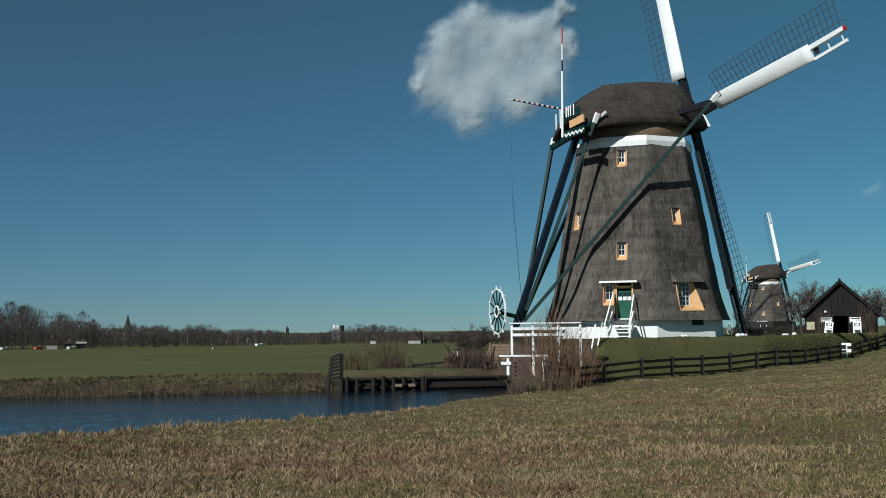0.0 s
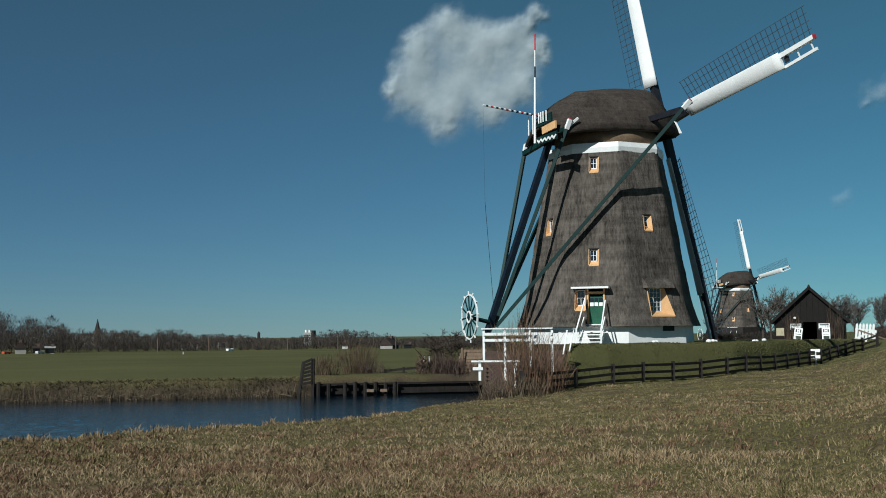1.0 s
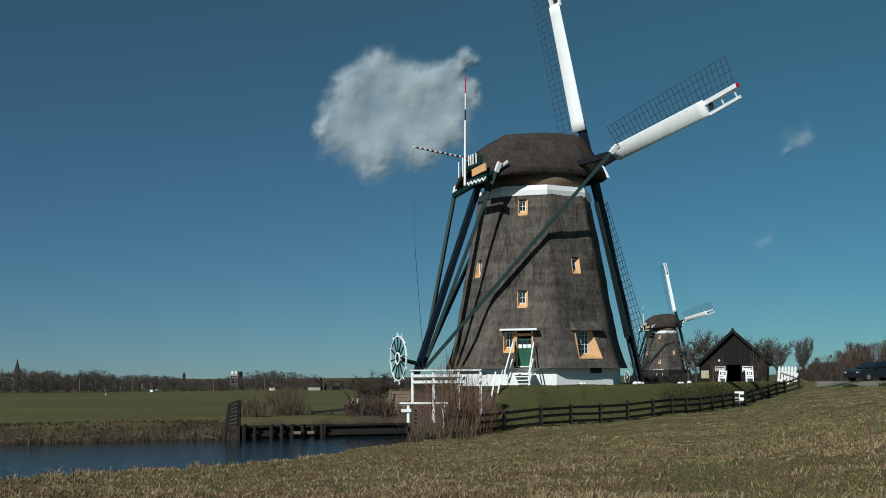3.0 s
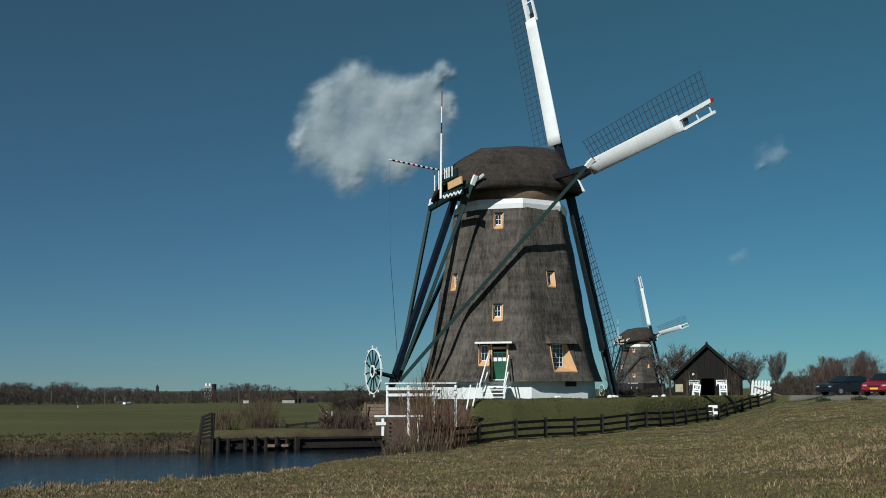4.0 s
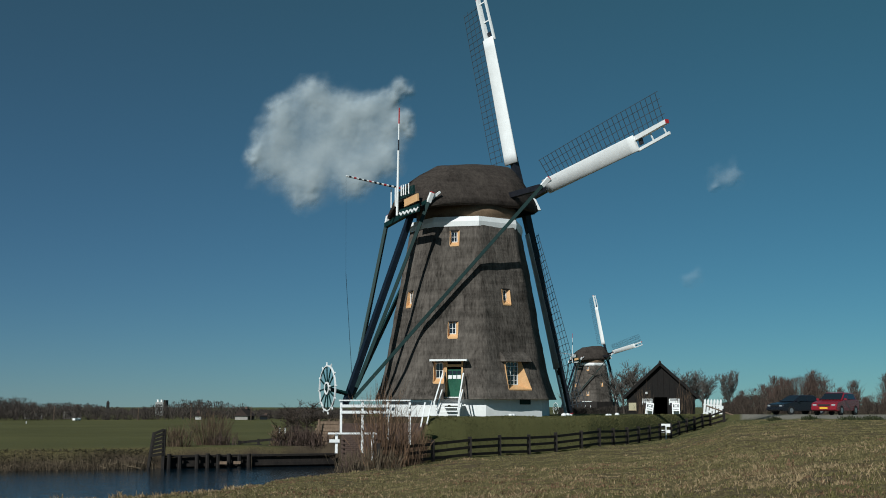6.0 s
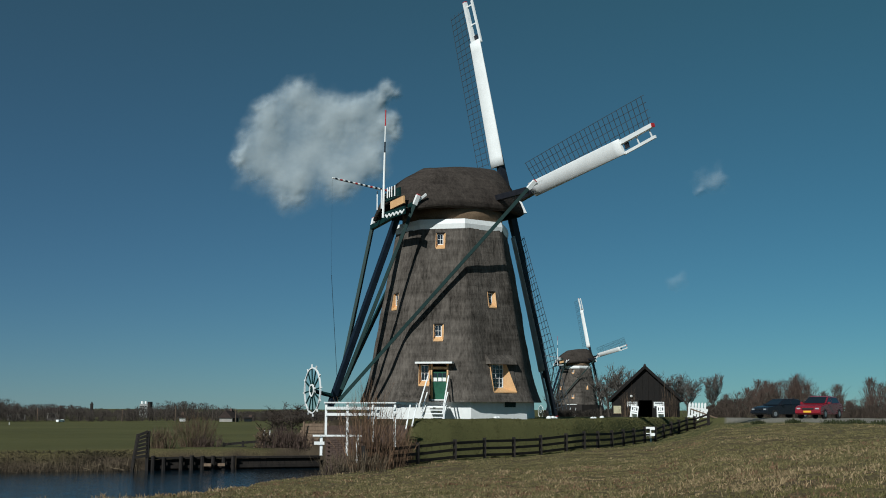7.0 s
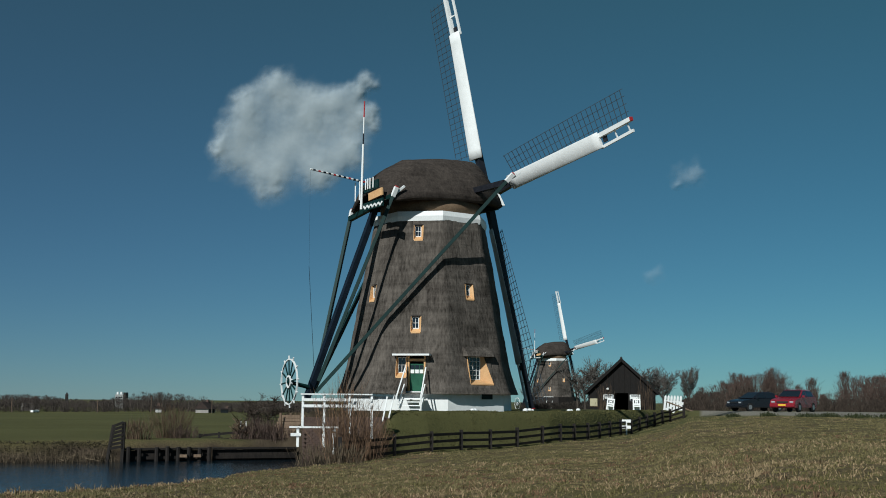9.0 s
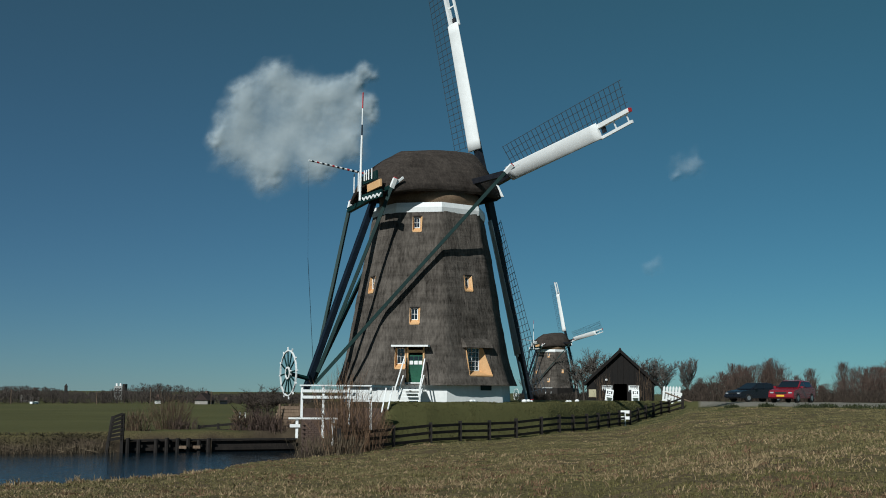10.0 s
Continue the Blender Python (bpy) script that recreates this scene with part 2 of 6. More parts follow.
def make_ground():
    azs = np.concatenate([np.arange(-180, -45, 5.0), np.arange(-45, 36, 0.2), np.arange(36, 180, 5.0), np.array([180.0])])
    ds = np.concatenate([np.array([0.6, 2, 4, 6, 8]), np.geomspace(9.5, 110, 320), np.geomspace(115, 4500, 50)])
    a, d = np.meshgrid(np.radians(azs), ds)
    x, y = d * np.sin(a), d * np.cos(a)
    z = ground_z(x, y)
    na, nd = len(azs), len(ds)
    verts = np.stack([x.ravel(), y.ravel(), z.ravel()], 1)
    i, j = np.meshgrid(np.arange(na - 1), np.arange(nd - 1))
    k = (j * na + i).ravel()
    faces = np.stack([k, k + 1, k + na + 1, k + na], 1)
    me = bpy.data.meshes.new("ground")
    me.from_pydata(verts.tolist(), [], faces.tolist() + [tuple(range(na - 1))[::-1]])
    xf, yf, zf = verts.T
    az, dd = np.degrees(np.arctan2(xf, yf)), np.hypot(xf, yf)
    de = np.interp(az, EDGE_AZ, EDGE_D)
    q = bank_side(xf, yf)
    green = np.clip(smooth01(q, 0.3, 1.5) + smooth01(dd - de, -4, 1.0) * (az > -3), 0, 1)
    soil = smooth01(zf, -1.46, -1.75) * (dd > de + 0.3) * (az < 0) * (q < 1.5)
    soil = np.maximum(soil, smooth01(az, 0.1, -0.4) * smooth01(az, -8, -6) * smooth01(q, 9, 5) * (dd > de) * 0.95)
    road = smooth01(dd - de, 0.5, 2.0) * (az > 15.2) * smooth01(dd, 98, 92)
    for nm, val in (("green", green), ("soil", soil), ("road", road)):
        at = me.attributes.new(nm, "FLOAT", "POINT")
        at.data.foreach_set("value", val.astype(np.float32))
    me.polygons.foreach_set("use_smooth", [True] * len(me.polygons))
    me.materials.append(ground_mat())
    ob = new("ground", me)
    return tagged(ob, "grassy dike and flat green polder land in early spring", "ground", kind="structure")


def ground_mat():
    m, n, l, b = nodes_of("dike_and_field")
    co = n.new("ShaderNodeTexCoord")

    def noise_at(s, det=5):
        t = n.new("ShaderNodeTexNoise")
        t.inputs["Scale"].default_value, t.inputs["Detail"].default_value = s, det
        l.new(co.outputs["Object"], t.inputs["Vector"])
        return t.outputs[0]

    def ramp(src, *stops):
        r = n.new("ShaderNodeValToRGB")
        els = r.color_ramp.elements
        while len(els) < len(stops):
            els.new(0.5)
        for e, (p, c) in zip(els, stops):
            e.position, e.color = p, (*c, 1)
        l.new(src, r.inputs[0])
        return r.outputs[0]

    def mix(f, a, c):
        x = n.new("ShaderNodeMix")
        x.data_type = "RGBA"
        l.new(f, x.inputs[0])
        l.new(a, x.inputs[6])
        l.new(c, x.inputs[7])
        return x.outputs[2]

    def attr(nm):
        a = n.new("ShaderNodeAttribute")
        a.attribute_name = nm
        return a.outputs["Fac"]

    big, mid, fine = noise_at(0.12, 4), noise_at(0.9, 5), noise_at(14, 6)
    dry = ramp(fine, (0.3, (0.040, 0.029, 0.017)), (0.7, (0.165, 0.122, 0.070)))
    lush = ramp(fine, (0.3, (0.050, 0.044, 0.018)), (0.7, (0.165, 0.140, 0.060)))
    both = n.new("ShaderNodeMath")
    both.operation = "MULTIPLY_ADD"
    both.inputs[1].default_value = 0.5
    l.new(big, both.inputs[0])
    half = n.new("ShaderNodeMath")
    half.operation, half.inputs[1].default_value = "MULTIPLY", 0.5
    l.new(mid, half.inputs[0])
    l.new(half.outputs[0], both.inputs[2])
    patch = ramp(both.outputs[0], (0.38, (0, 0, 0)), (0.58, (1, 1, 1)))
    sward = mix(patch, dry, lush)
    far = noise_at(0.05, 6)
    pasture = ramp(far, (0.3, (0.074, 0.073, 0.028)), (0.7, (0.116, 0.110, 0.043)))
    colour = mix(attr("green"), sward, pasture)
    earth = ramp(mid, (0.3, (0.022, 0.017, 0.012)), (0.7, (0.080, 0.060, 0.041)))
    colour = mix(attr("soil"), colour, earth)
    tar = ramp(fine, (0.3, (0.17, 0.155, 0.125)), (0.7, (0.26, 0.24, 0.20)))
    colour = mix(attr("road"), colour, tar)
    l.new(colour, b.inputs["Base Color"])
    bp = n.new("ShaderNodeBump")
    bp.inputs["Strength"].default_value, bp.inputs["Distance"].default_value = 0.7, 0.08
    l.new(fine, bp.inputs["Height"])
    l.new(bp.outputs[0], b.inputs["Normal"])
    b.inputs["Roughness"].default_value = 0.95
    b.inputs["Specular IOR Level"].default_value = 0.1
    return m


make_ground()


def water_mat():
    m, n, l, b = nodes_of("rippled_water")
    co = n.new("ShaderNodeTexCoord")
    mp = n.new("ShaderNodeMapping")
    mp.inputs["Scale"].default_value = (0.7, 1.6, 1)
    l.new(co.outputs["Object"], mp.inputs[0])
    t = n.new("ShaderNodeTexNoise")
    t.inputs["Scale"].default_value, t.inputs["Detail"].default_value = 5.0, 4
    l.new(mp.outputs[0], t.inputs["Vector"])
    bp = n.new("ShaderNodeBump")
    bp.inputs["Strength"].default_value, bp.inputs["Distance"].default_value = 0.5, 0.05
    l.new(t.outputs[0], bp.inputs["Height"])
    l.new(bp.outputs[0], b.inputs["Normal"])
    b.inputs["Base Color"].default_value = (0.003, 0.010, 0.016, 1)
    b.inputs["Roughness"].default_value = 0.06
    b.inputs["IOR"].default_value = 1.33
    return m


def make_water():
    g = Geo()
    g.add([(-160, -60, -0.12), (2, -60, -0.12), (2, 66, -0.12), (-160, 66, -0.12)], [(0, 1, 2, 3)])
    az, d = np.meshgrid(np.radians(np.arange(-42, -2.5, 0.11)), np.geomspace(18, 61, 210))
    x, y = d * np.sin(az), d * np.cos(az)
    calm = np.interp(np.degrees(az), [-22, -13], [1.0, 0.35]) * np.interp(d, [42, 56], [1.0, 0.45])
    z = (0.008 * cheap_noise(x, y * 1.6, 0.40, 61) + 0.006 * cheap_noise(x, y * 1.8, 0.2, 62)) * calm
    n, m = az.shape[1], az.shape[0]
    i, j = np.meshgrid(np.arange(n - 1), np.arange(m - 1))
    k = (j * n + i).ravel()
    g.add(np.stack([x.ravel(), y.ravel(), z.ravel()], 1).tolist(), np.stack([k, k + 1, k + n + 1, k + n], 1).tolist())
    single("water", g, water_mat(), "dark blue rippled water of the polder channel", "water",
           pose(0, 0, WATER_Z), kind="structure", smooth=True)


make_water()


# ---- the windmill, in its own frame: x to the right, y away, z up from the yard ----
AXIS_TURN, AXIS_TILT, SAIL_TURN, SAIL_LENGTH, HUB_Z, HUB_OUT = 32.3, 8.0, 9.2, 13.37, 12.66, 4.19
CORNER = 12.0                      # the turn of the eight-sided body
PROFILE_Z = [0.95, 1.10, 1.6, 2.5, 10.8]
PROFILE_R = [5.46, 5.38, 5.18, 4.92, 3.40]


def axis_vec(k, w=0.0, z=0.0):
    """A point of the cap: k along the shaft's level direction, w across it to the near side."""
    c, s = math.cos(radians(AXIS_TURN)), math.sin(radians(AXIS_TURN))
    return Vector((k * c + w * s, k * s - w * c, z))


def body_r(z):
    return float(np.interp(z, PROFILE_Z, PROFILE_R))


def face_axes(k):
    """Outward normal and sideways direction of the body's side k (0: the door's side, 1: to its right)."""
    a = radians(CORNER - 22.5 + 45 * k)
    return Vector((math.sin(a), -math.cos(a), 0)), Vector((math.cos(a), math.sin(a), 0))


def face_point(k, t, z, out=0.0, depth=None):
    n, e = face_axes(k)
    d = body_r(z) * math.cos(radians(22.5)) + out if depth is None else depth
    return n * d + e * t + Vector((0, 0, z))


# openings of the thatch: side, t0, t1, z0, z1
OPENINGS = [(0, -0.32, 0.19, 9.6, 10.45), (0, -0.26, 0.28, 4.32, 5.2), (-1, -0.38, 0.16, 6.2, 7.1), (1, -0.18, 0.34, 6.25, 7.1),
            (0, -0.98, -0.40, 1.85, 2.98), (0, -0.30, 0.60, 0.95, 2.98), (1, -0.52, 1.05, 1.50, 3.05)]


def make_thatch_body():
    g = Geo()
    for k in range(8):
        kk = k if k < 5 else k - 8
        holes = [o[1:] for o in OPENINGS if o[0] == kk]
        zs = set(np.linspace(0.95, 10.8, 46))
        ts = set(np.linspace(-1, 1, 21))
        for t0, t1, z0, z1 in holes:
            half = body_r((z0 + z1) / 2) * math.sin(radians(22.5))
            zs |= {z0, z1}
            ts |= {t0 / half, t1 / half}
        zs, ts = sorted(zs), sorted(ts)
        pts = []
        for z in zs:
            half = body_r(z) * math.sin(radians(22.5))
            for t in ts:
                p = face_point(kk, t * half, z)
                rnd = max(0.0, abs(t) - 0.92) / 0.08
                wob = 0.05 * noise.noise(p * 0.7) + 0.03 * noise.noise(p * 2.6)
                flat = Vector((p.x, p.y, 0)).normalized()
                p += flat * (wob * (1 - rnd) - 0.05 * rnd)
                pts.append(p)
        nt = len(ts)
        faces = []
        for j in range(len(zs) - 1):
            zc = (zs[j] + zs[j + 1]) / 2
            half = body_r(zc) * math.sin(radians(22.5))
            for i in range(nt - 1):
                tc = (ts[i] + ts[i + 1]) / 2
                if any(t0 / body_r((z0 + z1) / 2) / math.sin(radians(22.5)) < tc < t1 / body_r((z0 + z1) / 2) / math.sin(radians(22.5)) and z0 < zc < z1 for t0, t1, z0, z1 in holes):
                    continue
                faces.append((j * nt + i, j * nt + i + 1, (j + 1) * nt + i + 1, (j + 1) * nt + i))
        g.add(pts, faces)
    # the cut lower edge of the thatch
    for k in range(8):
        a, b = radians(CORNER - 45 + 45 * k), radians(CORNER + 45 * k)
        q = []
        for r, z in ((5.39, 0.96), (4.70, 1.05)):
            q += [Vector((r * math.sin(t), -r * math.cos(t), z)) for t in (a, b)]
        g.add(q, [(1, 0, 2, 3)])
    return g


def octagon(r, z):
    return [Vector((r * math.sin(radians(CORNER + 45 * i)), -r * math.cos(radians(CORNER + 45 * i)), z)) for i in range(8)]


def ring_prism(r0, r1, z0, z1):
    return Geo().loft([octagon(r0, z0), octagon(r1, z1)])


def circle(r, z, n=40):
    return [Vector((r * math.sin(math.tau * i / n), -r * math.cos(math.tau * i / n), z)) for i in range(n)]


CAP_S = [-4.35, -4.2, -3.8, -3.0, -1.93, 0.0, 1.6, 2.8, 3.5, 4.0, 4.3]
CAP_W = [1.9, 2.2, 2.6, 2.85, 3.02, 3.2, 3.25, 2.55, 2.0, 1.6, 1.4]
CAP_TOP = [12.75, 13.1, 13.55, 14.1, 14.68, 14.95, 15.1, 15.15, 14.6, 14.05, 13.7]
CAP_LOW = [11.58, 11.65, 11.75, 11.88, 12.0, 12.06, 12.1, 12.15, 12.2, 12.25, 12.3]


def make_cap():
    s = np.linspace(CAP_S[0], CAP_S[-1], 34)
    rings = []
    for k in s:
        w, top, low = (float(np.interp(k, CAP_S, c)) for c in (CAP_W, CAP_TOP, CAP_LOW))
        ring = []
        for i in range(25):
            u = -1 + 2 * i / 24
            f = abs(u)
            z = low + (top - low) * (1 - f ** 1.7) ** 0.90
            wv = w * (1 if u > 0 else -1) * f ** 0.92
            p = axis_vec(k, wv, z)
            p += Vector((0, 0, 0.05 * noise.noise(p * 1.3)))
            ring.append(p)
        for i in range(25):          # the underside, thick at the eave
            u = 1 - 2 * i / 24
            f = abs(u)
            z = low - 0.10 + (top - 0.4 - low) * (1 - f ** 1.7) ** 0.9
            ring.append(axis_vec(k, (w - 0.32) * (1 if u > 0 else -1) * f ** 0.92, z))
        rings.append(ring)
    return Geo().loft(rings)


def sail_frame():
    """Hub, outward shaft direction, level direction in the sail plane, and its upward direction."""
    c, s = math.cos(radians(AXIS_TURN)), math.sin(radians(AXIS_TURN))
    ct, st = math.cos(radians(AXIS_TILT)), math.sin(radians(AXIS_TILT))
    a = Vector((c * ct, s * ct, st))
    h = Vector((s, -c, 0))
    u = a.cross(h)
    if u.z < 0:
        u = -u
    return Vector((0, 0, HUB_Z)) + a * HUB_OUT, a, h, u


def make_sail(parent, turn, along, bar_mesh, tip_mat, length):
    """One sail: stock, streamlined white leading board with its open end, and the lattice."""
    hub, a, h, u = sail_frame()
    t = radians(turn)
    r = h * math.sin(t) + u * math.cos(t)
    lead = h * math.cos(t) - u * math.sin(t)          # towards the leading board
    o = hub + a * along

    def at(dist, across, twist=0.0, off=0.0):
        tw = radians(twist)
        return o + r * dist + lead * (across * math.cos(tw)) + a * (across * math.sin(tw) + off)

    stock = Geo()
    stock.beam(at(0, 0), at(2.7, 0), 0.40, 0.46, a, 0, 0.36, 0.40)
    stock.beam(at(2.7, 0), at(10.5, 0), 0.36, 0.40, a, 0, 0.25, 0.25)
    stock.beam(at(10.5, 0), at(length, 0), 0.25, 0.25, a, 1, 0.22, 0.22)
    stock.beam(at(length, 0), at(length + 0.06, 0), 0.21, 0.21, a, 2)
    sail = part("sail", stock, [BLACK, tip_mat, RED], parent, "white leading board and dark wooden lattice")
    # the rounded leading board
    rings = []
    for i in range(15):
        d = 2.3 + (10.6 - 2.3) * i / 14
        f = i / 14
        e0, e1, tw, th = -0.48 + 0.28 * f, 0.46 + 0.26 * f, 26 - 14 * f, 0.26 - 0.12 * f
        ring = []
        for j in range(16):
            v = j / 16 * math.tau
            x = (1 - math.cos(v)) / 2
            y = math.sin(v) * th * (0.25 + 0.75 * (1 - abs(2 * x - 1.2) ** 2 / 1.5)) * 0.6
            ring.append(at(d, e0 + (e1 - e0) * x, tw, y - 0.14 - 0.10 * (1 - f)))
        rings.append(ring)
    board = Geo().loft(rings).mesh("leading_board", WHITE, True)
    for p in board.polygons[-2:]:
        p.use_smooth = False
    part("leading_board", board, None, sail, "white rounded metal board")
    # the open end past the board
    e = Geo()
    e.beam(at(10.4, 0.63, 12), at(length - 0.1, 0.61, 11), 0.16, 0.10, a)
    part("end_rail", e, WHITE, sail, "white wooden rail")
    for d in (11.75, length - 0.35):
        g = Geo()
        g.beam(at(d, 0, 12), at(d, 0.62, 12), 0.07, 0.05, a)
        part("end_bar", g, WHITE, sail)
    b = Geo()
    b.box((0, 0, 0), (0.3, 0.08, 0.3), Matrix((lead, a, r)).transposed())
    bob = part("end_shoe", b, BLACK, sail)
    bob.matrix_local = Matrix.Translation(at(10.85, 0.30, 12))
    # lattice: cross bars and long laths
    for i in range(27):
        d = 2.75 + i * 0.392
        tw = 22 - 18 * i / 26
        p0, p1 = at(d, 0, tw), at(d, -1.72, tw)
        bar = part("cross_bar", bar_mesh, None, sail)
        x = (p1 - p0).normalized()
        y = r.cross(x).normalized()
        bar.matrix_local = Matrix.LocRotScale(p0, Matrix((x, y, x.cross(y))).transposed().to_quaternion(), None)
    for k, across in enumerate((-0.45, -0.88, -1.30, -1.70)):
        rings = []
        for i in range(9):
            c = at(2.65 + i * 1.312, across, 22 - 18 * i / 8, 0.02)
            rings.append([c + lead * x + a * y for x, y in ((-0.013, -0.01), (0.013, -0.01), (0.013, 0.01), (-0.013, 0.01))])
        part("long_lath", Geo().loft(rings), STEEL, sail)
    return sail


def make_window(parent, k, t0, t1, z0, z1, pane_t0, pane_t1, cols, rows, taper=1.0):
    """A window set upright in the sloping thatch, with painted cheeks and sill."""
    depth = body_r(z1) * math.cos(radians(22.5)) - 0.10
    n, e = face_axes(k)
    fw = 0.04

    def at(t, z, d):
        return n * d + e * t + Vector((0, 0, z))

    def skin(z):
        return body_r(z) * math.cos(radians(22.5)) + 0.035

    zp0, zp1 = z0 + 0.24 * min(1, (z1 - z0)), z1 - 0.03
    rev = Geo()
    # cheeks and sloping sill with thickness
    for ts, tp, sgn in ((t0, pane_t0, -1), (t1, pane_t1, 1)):
        outer = [at(ts, z0, skin(z0)), at(tp + (ts - tp) * taper, z1, skin(z1)), at(tp, zp1, depth), at(tp, zp0, depth)]
        back = [p + e * 0.025 * sgn for p in outer]
        rev.add(outer + back, [(0, 1, 2, 3), (7, 6, 5, 4), (0, 4, 5, 1), (1, 5, 6, 2), (2, 6, 7, 3), (3, 7, 4, 0)])
    sill = [at(t0, z0, skin(z0)), at(t1, z0, skin(z0)), at(pane_t1, zp0, depth), at(pane_t0, zp0, depth)]
    low = [p - Vector((0, 0, 0.06)) for p in sill]
    rev.add(sill + low, [(0, 1, 2, 3), (7, 6, 5, 4), (0, 4, 5, 1), (1, 5, 6, 2), (2, 6, 7, 3), (3, 7, 4, 0)])
    head = [at(t0, z1, skin(z1)), at(t1, z1, skin(z1)), at(pane_t1, zp1, depth), at(pane_t0, zp1, depth)]
    up = [p + Vector((0, 0, 0.06)) for p in head]
    lintel = Geo().add(head + up, [(3, 2, 1, 0), (4, 5, 6, 7), (0, 1, 5, 4), (1, 2, 6, 5), (2, 3, 7, 6), (3, 0, 4, 7)])
    win = part("window", rev, CREAM, parent, "orange-cream painted window recess in the thatch")
    if taper < 1:
        q = [at(t1, z0, skin(z0)), at(t1, z1, skin(z1)), at(pane_t1 + (t1 - pane_t1) * taper, z1, skin(z1))]
        q += [p - n * 0.25 + e * 0.03 for p in q]
        part("thatch_edge", Geo().add(q, [(0, 1, 2), (5, 4, 3), (0, 3, 4, 1), (1, 4, 5, 2), (2, 5, 3, 0)]), THATCH, win, "slanting edge of the thatch")
    part("lintel", lintel, DARKWOOD, win, "dark lintel under the thatch")
    fr = Geo()
    mid_z = (zp0 + zp1) / 2
    rot = Matrix((e, -n, Vector((0, 0, 1)))).transposed()
    for tt in (pane_t0 + fw / 2, pane_t1 - fw / 2):
        fr.box(at(tt, mid_z, depth - 0.02), (fw, 0.07, zp1 - zp0), rot)
    for zz in (zp0 + fw / 2, zp1 - fw / 2):
        fr.box(at((pane_t0 + pane_t1) / 2, zz, depth - 0.02), (pane_t1 - pane_t0 - 2 * fw, 0.07, fw), rot)
    part("window_frame", fr, WHITE, win, "white painted frame")
    gl = Geo()
    gl.box(at((pane_t0 + pane_t1) / 2, mid_z, depth - 0.045), (pane_t1 - pane_t0 - 2 * fw, 0.012, zp1 - zp0 - 2 * fw), rot)
    part("pane", gl, GLASS, win, "dark window glass")
    for i in range(1, cols):
        b = Geo()
        b.box(at(pane_t0 + (pane_t1 - pane_t0) * i / cols, mid_z, depth - 0.025), (0.02, 0.03, zp1 - zp0 - 2 * fw), rot)
        part("glazing_bar", b, WHITE, win)
    for i in range(1, rows):
        b = Geo()
        b.box(at((pane_t0 + pane_t1) / 2, zp0 + (zp1 - zp0) * i / rows, depth - 0.023), (pane_t1 - pane_t0 - 2 * fw, 0.03, 0.02), rot)
        part("glazing_bar", b, WHITE, win)
    return win


